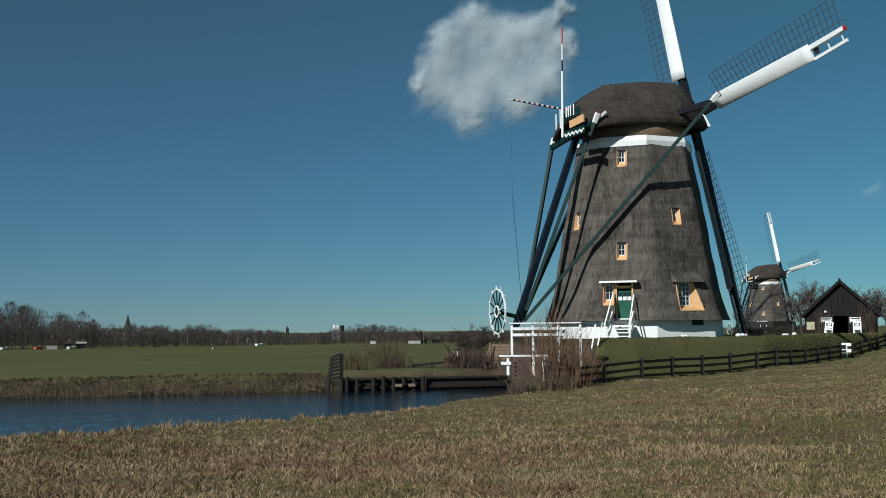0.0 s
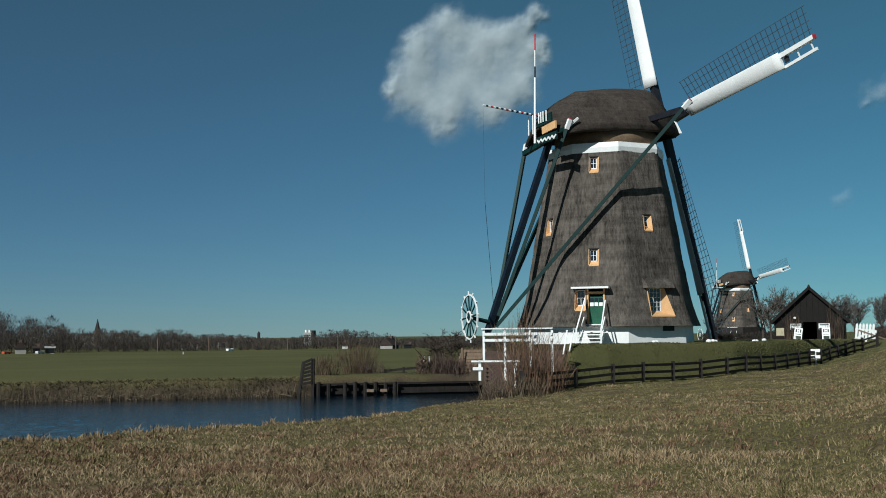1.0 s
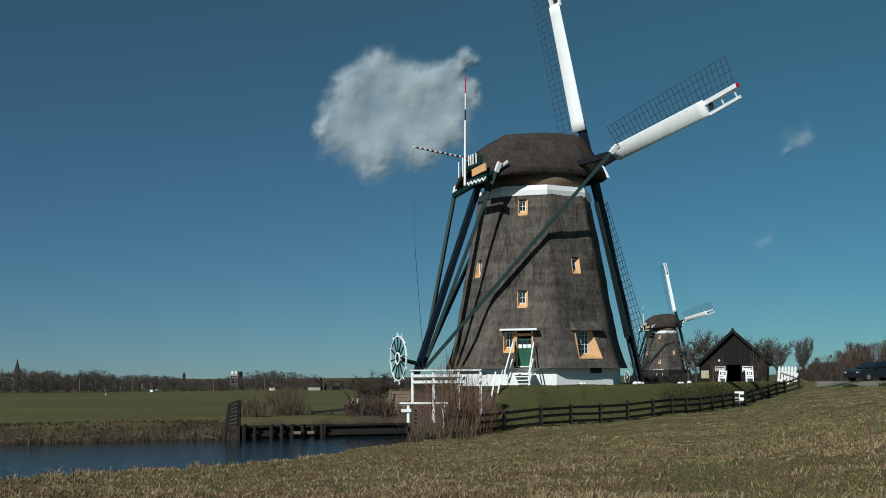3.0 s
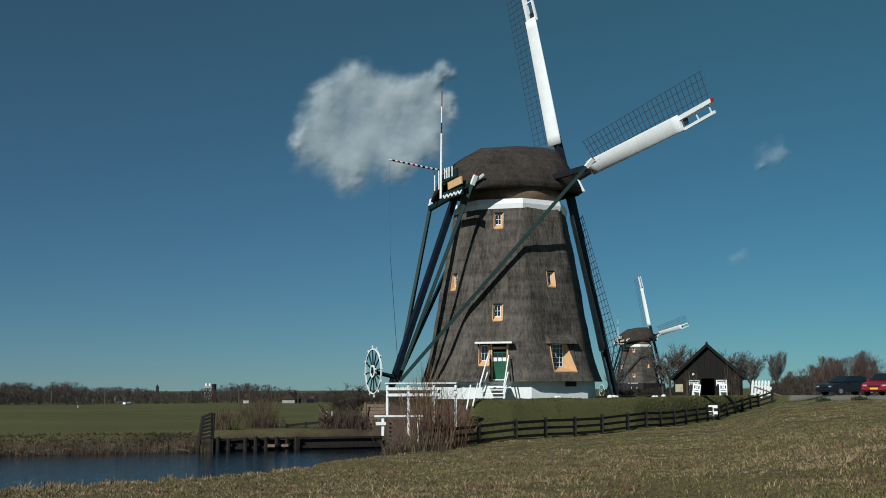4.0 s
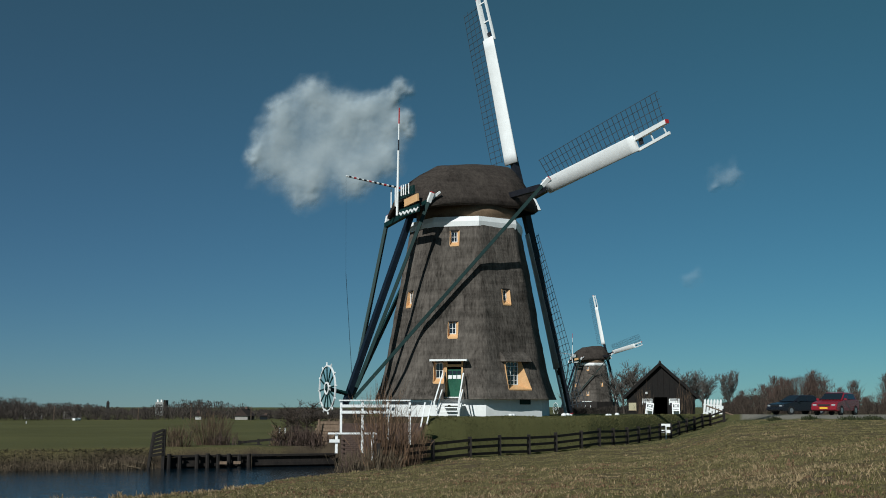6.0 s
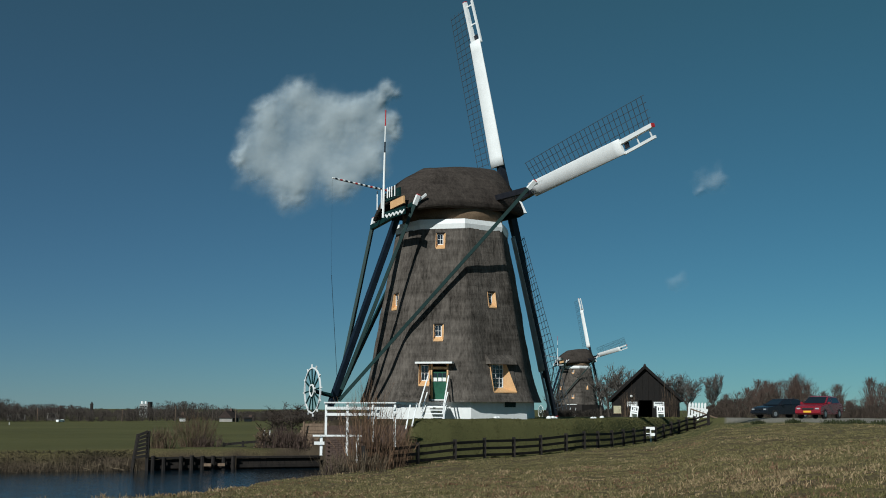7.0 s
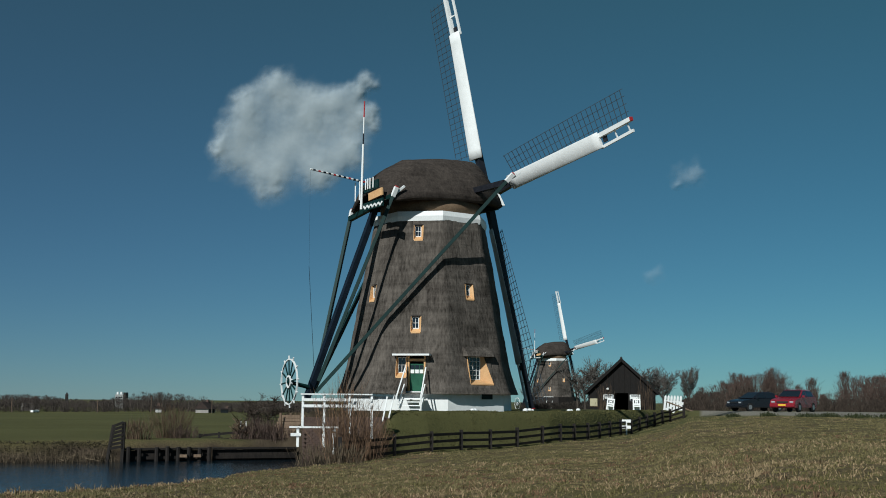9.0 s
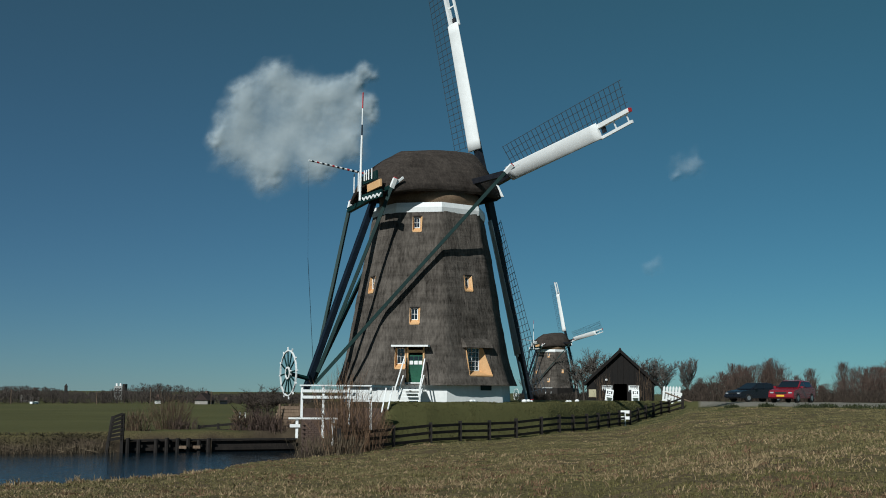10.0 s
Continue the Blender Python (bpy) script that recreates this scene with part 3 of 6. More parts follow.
def make_mill(label, m, near=True):
    mill = thing("windmill", label, "windmill", group="polder mills")
    part("brick_base", ring_prism(5.04, 4.96, -0.25, 1.08), PLASTER, mill, "white plastered base wall")
    body = make_thatch_body().mesh("thatched_body", THATCH, True)
    bm = bmesh.new()
    bm.from_mesh(body)
    bmesh.ops.remove_doubles(bm, verts=bm.verts, dist=0.004)
    bm.to_mesh(body)
    bm.free()
    part("thatched_body", body, None, mill, "weathered grey-brown reed thatch")
    part("inner_core", ring_prism(4.35, 2.9, 0.5, 10.8), DARKWOOD, mill)
    part("white_band", Geo().loft([octagon(3.42, 10.72), octagon(3.47, 11.0), octagon(3.40, 11.28)]), WHITE, mill, "white painted boards under the cap")
    part("curb_ring", Geo().loft([circle(2.98, 11.2), circle(2.98, 12.05)]), RINGWOOD, mill, "brown boarded curb ring", True)
    cap = part("cap", make_cap(), THATCH_CAP, mill, "dark thatched cap, turned to the wind", True)
    hub, a, h, u = sail_frame()
    # shaft and poll end
    g = Geo()
    g.tube(hub - a * 2.5, hub + a * 0.75, 0.36, 0.33, 12)
    g.box(hub + a * 0.15, (0.7, 0.7, 0.7), Matrix((h, a, u)).transposed())
    part("windshaft", g, BLACK, cap, "black iron shaft")
    # front wall of the cap and its light rim
    g = Geo()
    for sgn in (-1, 1):
        for (s0, w0, z0), (s1, w1, z1) in (((4.33, 0.0, 13.75), (4.36, 0.8, 13.2)), ((4.36, 0.8, 13.2), (4.36, 1.4, 12.35))):
            g.beam(axis_vec(s0, sgn * w0, z0), axis_vec(s1, sgn * w1, z1), 0.06, 0.20, a)
    part("rim_board", g, WHITE, cap, "white edging of the cap's front")
    g = Geo()
    g.add([axis_vec(4.1, w, z) for w, z in ((-1.3, 12.1), (1.3, 12.1), (0.8, 13.0), (0, 13.5), (-0.8, 13.0))] +
          [axis_vec(3.9, w, z) for w, z in ((-1.3, 12.1), (1.3, 12.1), (0.8, 13.0), (0, 13.5), (-0.8, 13.0))],
          [(0, 1, 2, 3, 4), (9, 8, 7, 6, 5), (0, 5, 6, 1), (1, 6, 7, 2), (2, 7, 8, 3), (3, 8, 9, 4), (4, 9, 5, 0)])
    part("front_wall", g, GREEN, cap, "dark green boarded front")
    bar = Geo().beam((0, 0, 0), (1.72, 0, 0), 0.032, 0.026).mesh("cross_bar", STEEL)
    for i in range(4):
        # the hanging sail's white end is coloured black, as it looks in shade
        make_sail(mill, -SAIL_TURN + 90 * i, 0.38 if i % 2 else -0.05, bar, BLACK if i == 2 else WHITE, SAIL_LENGTH - (0.22 if i % 2 else 0.0))
    # tail: long and short cross beams, braces and tail pole
    foot = axis_vec(-7.45, 0, 1.0)
    long_k, long_w, long_z = 1.28, 5.8, 12.75
    short_k, short_w, short_z = -4.1, 2.45, 11.8
    g = Geo()
    g.beam(axis_vec(long_k, -long_w, long_z), axis_vec(long_k, long_w, long_z), 0.28, 0.32)
    part("long_cross_beam", g, BLACK, mill, "dark tarred wooden beam through the cap")
    g = Geo()
    g.beam(axis_vec(short_k, -short_w, short_z - 0.55), axis_vec(short_k, short_w, short_z + 0.1), 0.26, 0.28)
    part("short_cross_beam", g, GREEN, mill, "dark green wooden beam")
    g = Geo()
    g.beam(axis_vec(-3.4, 0, 12.6), axis_vec(-7.95, 0, 0.55), 0.32, 0.34, h, 0, 0.30, 0.32)
    part("tail_pole", g, BLUE, mill, "heavy dark blue tail pole")
    for k, w, z, bot in ((long_k, long_w, long_z, 0.0), (long_k, -long_w, long_z, 0.0), (short_k, short_w, short_z, 0.6), (short_k, -short_w, short_z - 0.6, 0.6)):
        top = axis_vec(k, w, z)
        f = foot + Vector((0, 0, bot)) + axis_vec(0.25 * bot, 0.18 * (1 if w > 0 else -1), 0)
        way = (top - f).normalized()
        g = Geo()
        g.beam(f, top + way * 0.1, 0.185, 0.185)
        br = part("brace", g, GREEN, mill, "dark green painted timber brace")
        g = Geo()
        g.beam(top + way * 0.1, top + way * 0.68, 0.22, 0.20, h)
        g.beam(top + way * 0.3 + a * 0.10, top + way * 0.72 + a * 0.5, 0.12, 0.12, h)
        part("fork_end", g, WHITE, br, "white painted forked end")
        g = Geo()
        g.beam(top + way * 0.682, top + way * 0.74, 0.18, 0.16, h)
        part("tip", g, RED, br, "red tip")
    # winding wheel
    wc = axis_vec(-8.98, 0, 1.54)
    wheel_turn = radians(5)
    hx = (h * math.cos(wheel_turn) - axis_vec(1, 0, 0) * math.sin(wheel_turn)).normalized()
    ax = Vector((0, 0, 1)).cross(hx).normalized()
    up = Vector((0, 0, 1))

    def hoop(rad, w, thick):
        g = Geo()
        n = 32
        rings = []
        for i in range(n + 1):
            c, s = math.cos(i * math.tau / n), math.sin(i * math.tau / n)
            d = hx * c + up * s
            rings.append([wc + d * (rad - w / 2) - ax * thick / 2, wc + d * (rad + w / 2) - ax * thick / 2,
                          wc + d * (rad + w / 2) + ax * thick / 2, wc + d * (rad - w / 2) + ax * thick / 2])
        return g.loft(rings, caps=False)
    wheel = part("winding_wheel", hoop(1.22, 0.065, 0.08), WHITE, mill, "white rim of the hand wheel at the tail")
    part("hub_ring", hoop(0.30, 0.09, 0.14), WHITE, wheel)
    for i in range(12):
        d = hx * math.cos(i * math.tau / 12 + 0.1) + up * math.sin(i * math.tau / 12 + 0.1)
        g = Geo()
        g.beam(wc + d * 0.1, wc + d * 1.19, 0.075, 0.05, ax)
        part("spoke", g, GREEN, wheel, "dark green spoke")
        g = Geo()
        g.beam(wc + d * 1.26, wc + d * 1.42, 0.06, 0.06, ax)
        part("grip", g, WHITE, wheel)
    g = Geo()
    g.tube(wc - ax * 0.1, foot + axis_vec(-0.3, 0, 0.25), 0.11, 0.12, 10)
    part("axle", g, GREEN, wheel, "dark green axle")
    # rear gallery of the cap: boards, balusters, beard
    g = Geo()
    g.beam(axis_vec(-4.9, 1.25, 11.95), axis_vec(-4.9, 2.75, 12.08), 0.10, 0.42)
    part("rear_board", g, CREAM, cap, "orange-cream board at the cap's rear")
    g = Geo()
    g.beam(axis_vec(-4.9, 0.3, 12.45), axis_vec(-4.9, 2.3, 12.6), 0.10, 0.5)
    part("rear_panel", g, GREEN, cap, "dark green panel")
    for w in (-0.2, 0.3, 1.0, 1.25, 1.5, 1.85):
        g = Geo()
        g.beam(axis_vec(-5.0, w, 11.9 if w < 0.5 else 12.4), axis_vec(-5.0, w, 13.0), 0.10, 0.06)
        part("rear_post", g, WHITE, cap)
    g = Geo()
    for i in range(10):
        w0, w1 = 0.9 + i * 0.21, 0.9 + (i + 1) * 0.21
        za, zb = (11.28, 11.45) if i % 2 else (11.45, 11.28)
        g.beam(axis_vec(-5.05, w0, za), axis_vec(-5.05, w1, zb), 0.05, 0.09, (0, 0, 1))
    part("zigzag_board", g, WHITE, cap, "white wavy edge of the painted beard")
    g = Geo()
    g.beam(axis_vec(-4.98, 0.8, 11.4), axis_vec(-4.98, 3.0, 11.45), 0.08, 0.45)
    part("beard", g, GREEN, cap, "dark green beard board")
    # flag pole and striped boom
    base, top = axis_vec(-5.12, 0.75, 11.3), axis_vec(-5.02, 0.75, 17.6)
    pole = part("flag_pole", Geo().tube(base, base.lerp(top, 0.60), 0.075, 0.06, 8), WHITE, mill, "pole in white, blue and red bands")
    for f0, f1, mt in ((0.60, 0.70, BLUE), (0.70, 0.85, WHITE), (0.85, 1.0, RED)):
        part("pole_band", Geo().tube(base.lerp(top, f0), base.lerp(top, f1), 0.055 - 0.02 * f0, 0.055 - 0.02 * f1, 8), mt, pole)
    b0, b1 = axis_vec(-3.5, 0, 12.95), axis_vec(-8.0, 0, 13.42)
    boom = part("striped_boom", Geo().tube(b0, b0.lerp(b1, 0.04), 0.075, 0.075, 8), RED, mill, "boom striped in red, white and blue")
    for i in range(27):
        part("stripe", Geo().tube(b0.lerp(b1, 0.04 + i / 27 * 0.96), b0.lerp(b1, 0.04 + (i + 1) / 27 * 0.96), 0.075 - 0.001 * i, 0.074 - 0.001 * i, 8),
             (WHITE, BLUE, WHITE, BLUE, WHITE, RED)[i % 6], boom)
    line = Geo()
    line.tube(b1, b1 + Vector((0.05, 0, -5.5)), 0.004, 0.004, 4)
    line.tube(b1 + Vector((0.05, 0, -5.5)), foot + Vector((0, 0, 0.6)), 0.012, 0.012, 4)
    part("rope", line, BLACK, boom, "thin hanging rope")
    for o in (OPENINGS[0], OPENINGS[1], OPENINGS[2], OPENINGS[3]):
        k, t0, t1, z0, z1 = o
        make_window(mill, k, t0, t1, z0, z1, t0 + 0.01, t1 - 0.13, 2, 2)
    k, t0, t1, z0, z1 = OPENINGS[4]
    make_window(mill, k, t0, t1, z0, z1, t0 + 0.05, t1 - 0.10, 2, 2)
    k, t0, t1, z0, z1 = OPENINGS[6]
    make_window(mill, k, t0, t1, z0, z1, -0.515, 0.46, 4, 5, 0.22)
    # thatch hood over the large window
    g = Geo()
    n, e = face_axes(1)
    rings = []
    for z, out0, out1 in ((3.55, -0.04, 0.03), (3.38, -0.05, 0.14), (3.20, -0.05, 0.27), (3.02, 0.02, 0.36)):
        zz = body_r(z) * math.cos(radians(22.5))
        rings.append([n * (zz + out0) + e * -0.78 + Vector((0, 0, z)), n * (zz + out1) + e * -0.70 + Vector((0, 0, z)),
                      n * (zz + out1) + e * 1.12 + Vector((0, 0, z)), n * (zz + out0) + e * 1.3 + Vector((0, 0, z))])
    part("thatch_hood", g.loft(rings), THATCH, mill, "thatched hood over the large window")
    n, e = face_axes(1)
    rot = Matrix((e, -n, Vector((0, 0, 1)))).transposed()
    part("hatch", Geo().box(n * 4.63 + e * 0.75 + Vector((0, 0, 0.82)), (0.72, 0.06, 0.30), rot), GREEN, mill, "small dark hatch in the white wall")
    make_door(mill)
    mill.matrix_world = m
    return mill


def make_door(mill):
    n, e = face_axes(0)
    rot = Matrix((e, -n, Vector((0, 0, 1)))).transposed()
    d = body_r(2.98) * math.cos(radians(22.5)) - 0.02

    def at(t, z, out):
        return n * (d + out) + e * t + Vector((0, 0, z))
    g = Geo()
    g.box(at(0.15, 1.66, -0.05), (0.82, 0.06, 1.86), rot)
    door = part("door", g, DOOR_GREEN, mill, "green door with six small panes")
    for i in range(3):
        for j in range(2):
            # lower panes take white paint, so their lit look is in the colour
            g = Geo()
            g.box(at(-0.10 + 0.25 * i, 2.16 + 0.24 * j, -0.01), (0.20, 0.03, 0.20), rot)
            part("pane", g, GLASS if j else WHITE, door, "small door pane, the lower row coloured white as if lit")
    g = Geo()
    for t in (-0.30, 0.60):
        g.box(at(t, 1.85, 0.02), (0.09, 0.22, 2.3), rot)
    g.box(at(0.15, 2.78, 0.02), (0.82, 0.2, 0.14), rot)
    part("door_frame", g, CREAM, door, "orange-cream frame")
    g = Geo()
    g.box(at(-0.10, 3.06, 0.28), (2.06, 0.62, 0.10), rot)
    part("canopy", g, WHITE, mill, "thin white canopy board over the door")
    # stair with white rails
    st = part("door_step", Geo().box(at(0.15, 0.68, 0.78), (1.15, 0.9, 0.07), rot), WHITE, mill, "white wooden stair to the door")
    for i in range(3):
        part("tread", Geo().box(at(0.15, 0.50 - 0.19 * i, 1.36 + 0.25 * i), (1.1, 0.22, 0.05), rot), WHITE, st)
    for t in (-0.42, 0.72):
        part("stringer", Geo().beam(at(t, 0.66, 1.0), at(t, -0.06, 2.05), 0.05, 0.22, n), WHITE, st)
        part("hand_rail", Geo().beam(at(t, 2.35, 0.42), at(t + (0.06 if t > 0 else -0.12), 0.75, 2.1), 0.065, 0.06, n), WHITE, st, "white sloping handrail")
        part("rail_post", Geo().beam(at(t + (0.06 if t > 0 else -0.12), -0.1, 2.1), at(t + (0.06 if t > 0 else -0.12), 0.85, 2.1), 0.09, 0.09), WHITE, st)
        part("lower_rail", Geo().beam(at(t, 1.45, 0.62), at(t, 0.35, 2.1), 0.06, 0.05, n), WHITE, st)


MILL_AZ, MILL_D = 1.92, 68.0
mill = make_mill("thatched polder windmill with white-edged sails and green tail beams", pose(*polar(MILL_AZ, MILL_D, 0.0), 0, 0, -MILL_AZ))
far_mill = copy_thing(mill, pose(*polar(8.02, 253.0, -1.42), 0, 0, -7.5))
part("lower_storey", ring_prism(5.5, 5.3, 0.0, 3.05), DARKWOOD, far_mill, "tarred boards round the lower storey")
tagged(far_mill, "distant thatched windmill with white sails beyond the barn", "windmill")


# ---- round the mill: fence, rails, quay, barn, gate, cars ----
def gz(x, y):
    return float(ground_z(x, y))


def place(az, d, el):
    """A point on the line of sight with that bearing and elevation, at that distance."""
    return polar(az, d, EYE + d * math.tan(radians(el)))


def edge_at(az):
    return polar(az, float(np.interp(az, EDGE_AZ, EDGE_D)) + 0.3, 0)


def make_fence():
    fence = thing("paddock_fence", "dark tarred wooden fence with three rails along the grass bank", "fence", pose(0, 0, 0))
    azs = [-2.4]
    while azs[-1] < 13.9:
        a = azs[-1]
        p = edge_at(a)
        step = 0.05
        while (edge_at(a + step) - p).length < 2.45 and a + step < 14.3:
            step += 0.02
        azs.append(a + step)
    pts = []
    for i, a in enumerate(azs):
        p = edge_at(a)
        p.z = gz(p.x, p.y) - 0.05
        pts.append(p)
    for p in pts:
        g = Geo().beam(p - Vector((0, 0, 0.3)), p + Vector((0, 0, 1.05 + random.uniform(-0.03, 0.05))), 0.19, 0.17, (1, 0, 0))
        part("post", g, DARKWOOD, fence)
    for p, q in zip(pts, pts[1:]):
        for k in range(3):
            z = 0.22 + 0.33 * k
            w = random.uniform(-0.015, 0.015)
            front = Vector((-p.x, -p.y, 0)).normalized() * 0.09
            g = Geo().beam(p + front + Vector((0, 0, z + w)), q + front + Vector((0, 0, z + random.uniform(-0.015, 0.015))), 0.03, 0.13)
            part("rail", g, DARKWOOD, fence)
    return fence


make_fence()


def rail_between(parent, name, p, q, w=0.06, d=0.10, mat=None):
    return part(name, Geo().beam(p, q, w, d), mat or WHITE, parent)


def make_bridge_rail():
    r = thing("bridge_railing", "white painted wooden railing above the mill outlet", "railing")
    d = 54.0
    posts = [(-4.24, -1.28), (-3.2, -2.25), (-1.95, -1.6), (-0.88, -1.84)]
    for az, low in posts:
        part("post", Geo().beam(place(az, d, low), place(az, d, 0.30), 0.105, 0.105, (1, 0, 0)), WHITE, r)
    for el, hgt in ((0.30, 0.06), (0.03, 0.13), (-0.27, 0.13)):
        for (a0, _), (a1, _) in zip(posts, posts[1:]):
            rail_between(r, "rail", place(a0 - 0.02, d - 0.1, el), place(a1 + 0.02, d - 0.1, el), 0.05, hgt)
    rail_between(r, "rail", place(-4.36, d - 0.1, 0.30), place(-4.26, d - 0.1, 0.30), 0.05, 0.07)
    low = thing("low_railing", "low white wooden railing beside the channel", "railing")
    d = 52.5
    part("post", Geo().beam(place(-4.45, d, -2.25), place(-4.45, d, -1.30), 0.12, 0.12, (1, 0, 0)), WHITE, low)
    part("post", Geo().beam(place(-2.70, d, -2.6), place(-2.70, d, -1.30), 0.12, 0.12, (1, 0, 0)), WHITE, low)
    rail_between(low, "rail", place(-4.87, d - 0.1, -1.30), place(-2.5, d - 0.1, -1.30), 0.06, 0.08)
    rail_between(low, "rail", place(-4.80, d - 0.1, -1.66), place(-4.30, d - 0.1, -1.66), 0.06, 0.14)
    steps = thing("step_railing", "white sloping handrails at the steps up the mound", "railing")
    for a, b, e0, e1 in ((0.20, -0.04, 0.28, -0.35), (-0.12, -0.34, 0.25, -0.5)):
        part("post", Geo().beam(place(b, 56.5, e1 - 0.5), place(a, 57.5, e0), 0.065, 0.065, (1, 0, 0)), WHITE, steps)
    part("rail", Geo().beam(place(-0.85, 55.5, 0.28), place(0.2, 57.5, 0.25), 0.05, 0.10), WHITE, steps)
    # brick outlet walls under the railing
    wall = thing("outlet_wall", "brown brick wall of the mill's water outlet", "wall")
    base = Geo().beam(polar(-4.2, 56.2, -2.9), polar(0.1, 57.2, -2.9), 0.5, 0.2)
    part("footing", base, BRICK, wall)
    cache = {}
    rows = 26
    for j in range(rows):
        z0 = -2.75 + j * 0.098
        n = 15
        for i in range(n):
            sh = 0.5 if j % 2 else 0.0
            f0, f1 = (i + sh) / (n + 0.5), (i + sh + 0.94) / (n + 0.5)
            p0, p1 = polar(-4.2, 56.0, z0).lerp(polar(0.1, 57.0, z0), f0), polar(-4.2, 56.0, z0).lerp(polar(0.1, 57.0, z0), f1)
            key = "b"
            if key not in cache:
                cache[key] = Geo().box((0, 0, 0), ((p1 - p0).length, 0.4, 0.086)).mesh("brick", BRICK)
            if j * n + i < 295:
                b = part("brick", cache[key], None, wall)
                b.matrix_local = Matrix.Translation((p0 + p1) / 2) @ pose(0, 0, 0, 0, 0, math.degrees(math.atan2((p1 - p0).y, (p1 - p0).x)))
    core = Geo().beam(polar(-4.2, 56.15, -1.5), polar(0.1, 57.15, -1.5), 0.42, 2.5)
    part("wall_core", core, BRICK, wall)


make_bridge_rail()


def make_quay():
    quay = thing("timber_quay", "dark wooden sheet-pile quay with short posts in the water", "quay")
    for a0, a1, top in ((-12.7, -8.6, -1.80), (-8.5, -4.5, -1.80)):
        n = 14
        for i in range(n):
            f0, f1 = a0 + (a1 - a0) * i / n, a0 + (a1 - a0) * (i + 0.97) / n
            d0, d1 = 59.6 / (math.cos(radians(f0)) - 0.352 * math.sin(radians(f0))) - 0.7, 59.6 / (math.cos(radians(f1)) - 0.352 * math.sin(radians(f1))) - 0.7
            zt = top + random.uniform(-0.02, 0.02)
            g = Geo().beam(polar(f0, d0, (zt - 2.9) / 2), polar(f1, d1, (zt - 2.9) / 2), 0.09, zt + 2.9)
            part("plank", g, DARKWOOD, quay)
        d0, d1 = 59.6 / (math.cos(radians(a0)) - 0.352 * math.sin(radians(a0))) - 0.72, 59.6 / (math.cos(radians(a1)) - 0.352 * math.sin(radians(a1))) - 0.72
        part("cap_board", Geo().beam(polar(a0, d0, top + 0.05), polar(a1, d1, top + 0.05), 0.34, 0.09), DARKWOOD, quay)
        part("waling", Geo().beam(polar(a0, d0 - 0.12, -2.15), polar(a1, d1 - 0.12, -2.15), 0.12, 0.14), DARKWOOD, quay)
    for az in (-12.4, -11.9, -11.1, -10.6, -10.1, -9.6, -9.1, -8.65):
        d = 59.6 / (math.cos(radians(az)) - 0.352 * math.sin(radians(az))) - 1.05
        part("pile", Geo().tube(polar(az, d, -3.0), polar(az, d, -1.62 - 0.12 * random.random()), 0.11, 0.10, 8), DARKWOOD, quay)
    for az in (-9.85, -9.2):
        d = 59.6 / (math.cos(radians(az)) - 0.352 * math.sin(radians(az))) - 1.2
        part("block", Geo().box(polar(az, d, -2.06), (0.34, 0.15, 0.13)), WOOD, quay, "pale weathered block")
    # slatted screen at the quay's end
    scr = thing("slatted_screen", "weathered dark wooden slatted screen standing at the water", "fence")
    p = [place(-13.36, 55.6, -2.95), place(-12.68, 55.6, -2.95), place(-12.66, 55.6, -1.08), place(-13.12, 55.6, -1.22)]
    for a, b in ((0, 3), (1, 2)):
        part("post", Geo().beam(p[a], p[b], 0.16, 0.14, (1, 0, 0)), DARKWOOD, scr)
    for i in range(7):
        f = 0.36 + i * 0.10
        l, r = p[0].lerp(p[3], f) + Vector((0, -0.1, 0)), p[1].lerp(p[2], f + 0.03) + Vector((0, -0.1, 0))
        part("slat", Geo().beam(l, r, 0.04, 0.12), DARKWOOD, scr)
    low = thing("low_fence", "low dark wooden fence on the quay", "fence")
    for a0, a1, e0, e1, d in ((-9.13, -7.3, -1.72, -1.56, 60.5), (-11.2, -8.2, -1.98, -1.86, 60.0), (-9.1, -7.1, -1.95, -1.85, 60.3)):
        part("rail", Geo().beam(place(a0, d, e0), place(a1, d, e1), 0.08, 0.12), DARKWOOD, low)
        for f in (0, 0.5, 1):
            q = place(a0 + (a1 - a0) * f, d, e0 + (e1 - e0) * f)
            part("post", Geo().beam(Vector((q.x, q.y, FIELD_Z - 0.3)), q + Vector((0, 0, 0.1)), 0.11, 0.11, (1, 0, 0)), DARKWOOD, low)


make_quay()


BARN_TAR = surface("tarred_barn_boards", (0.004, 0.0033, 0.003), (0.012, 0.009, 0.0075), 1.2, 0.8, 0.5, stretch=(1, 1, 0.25))


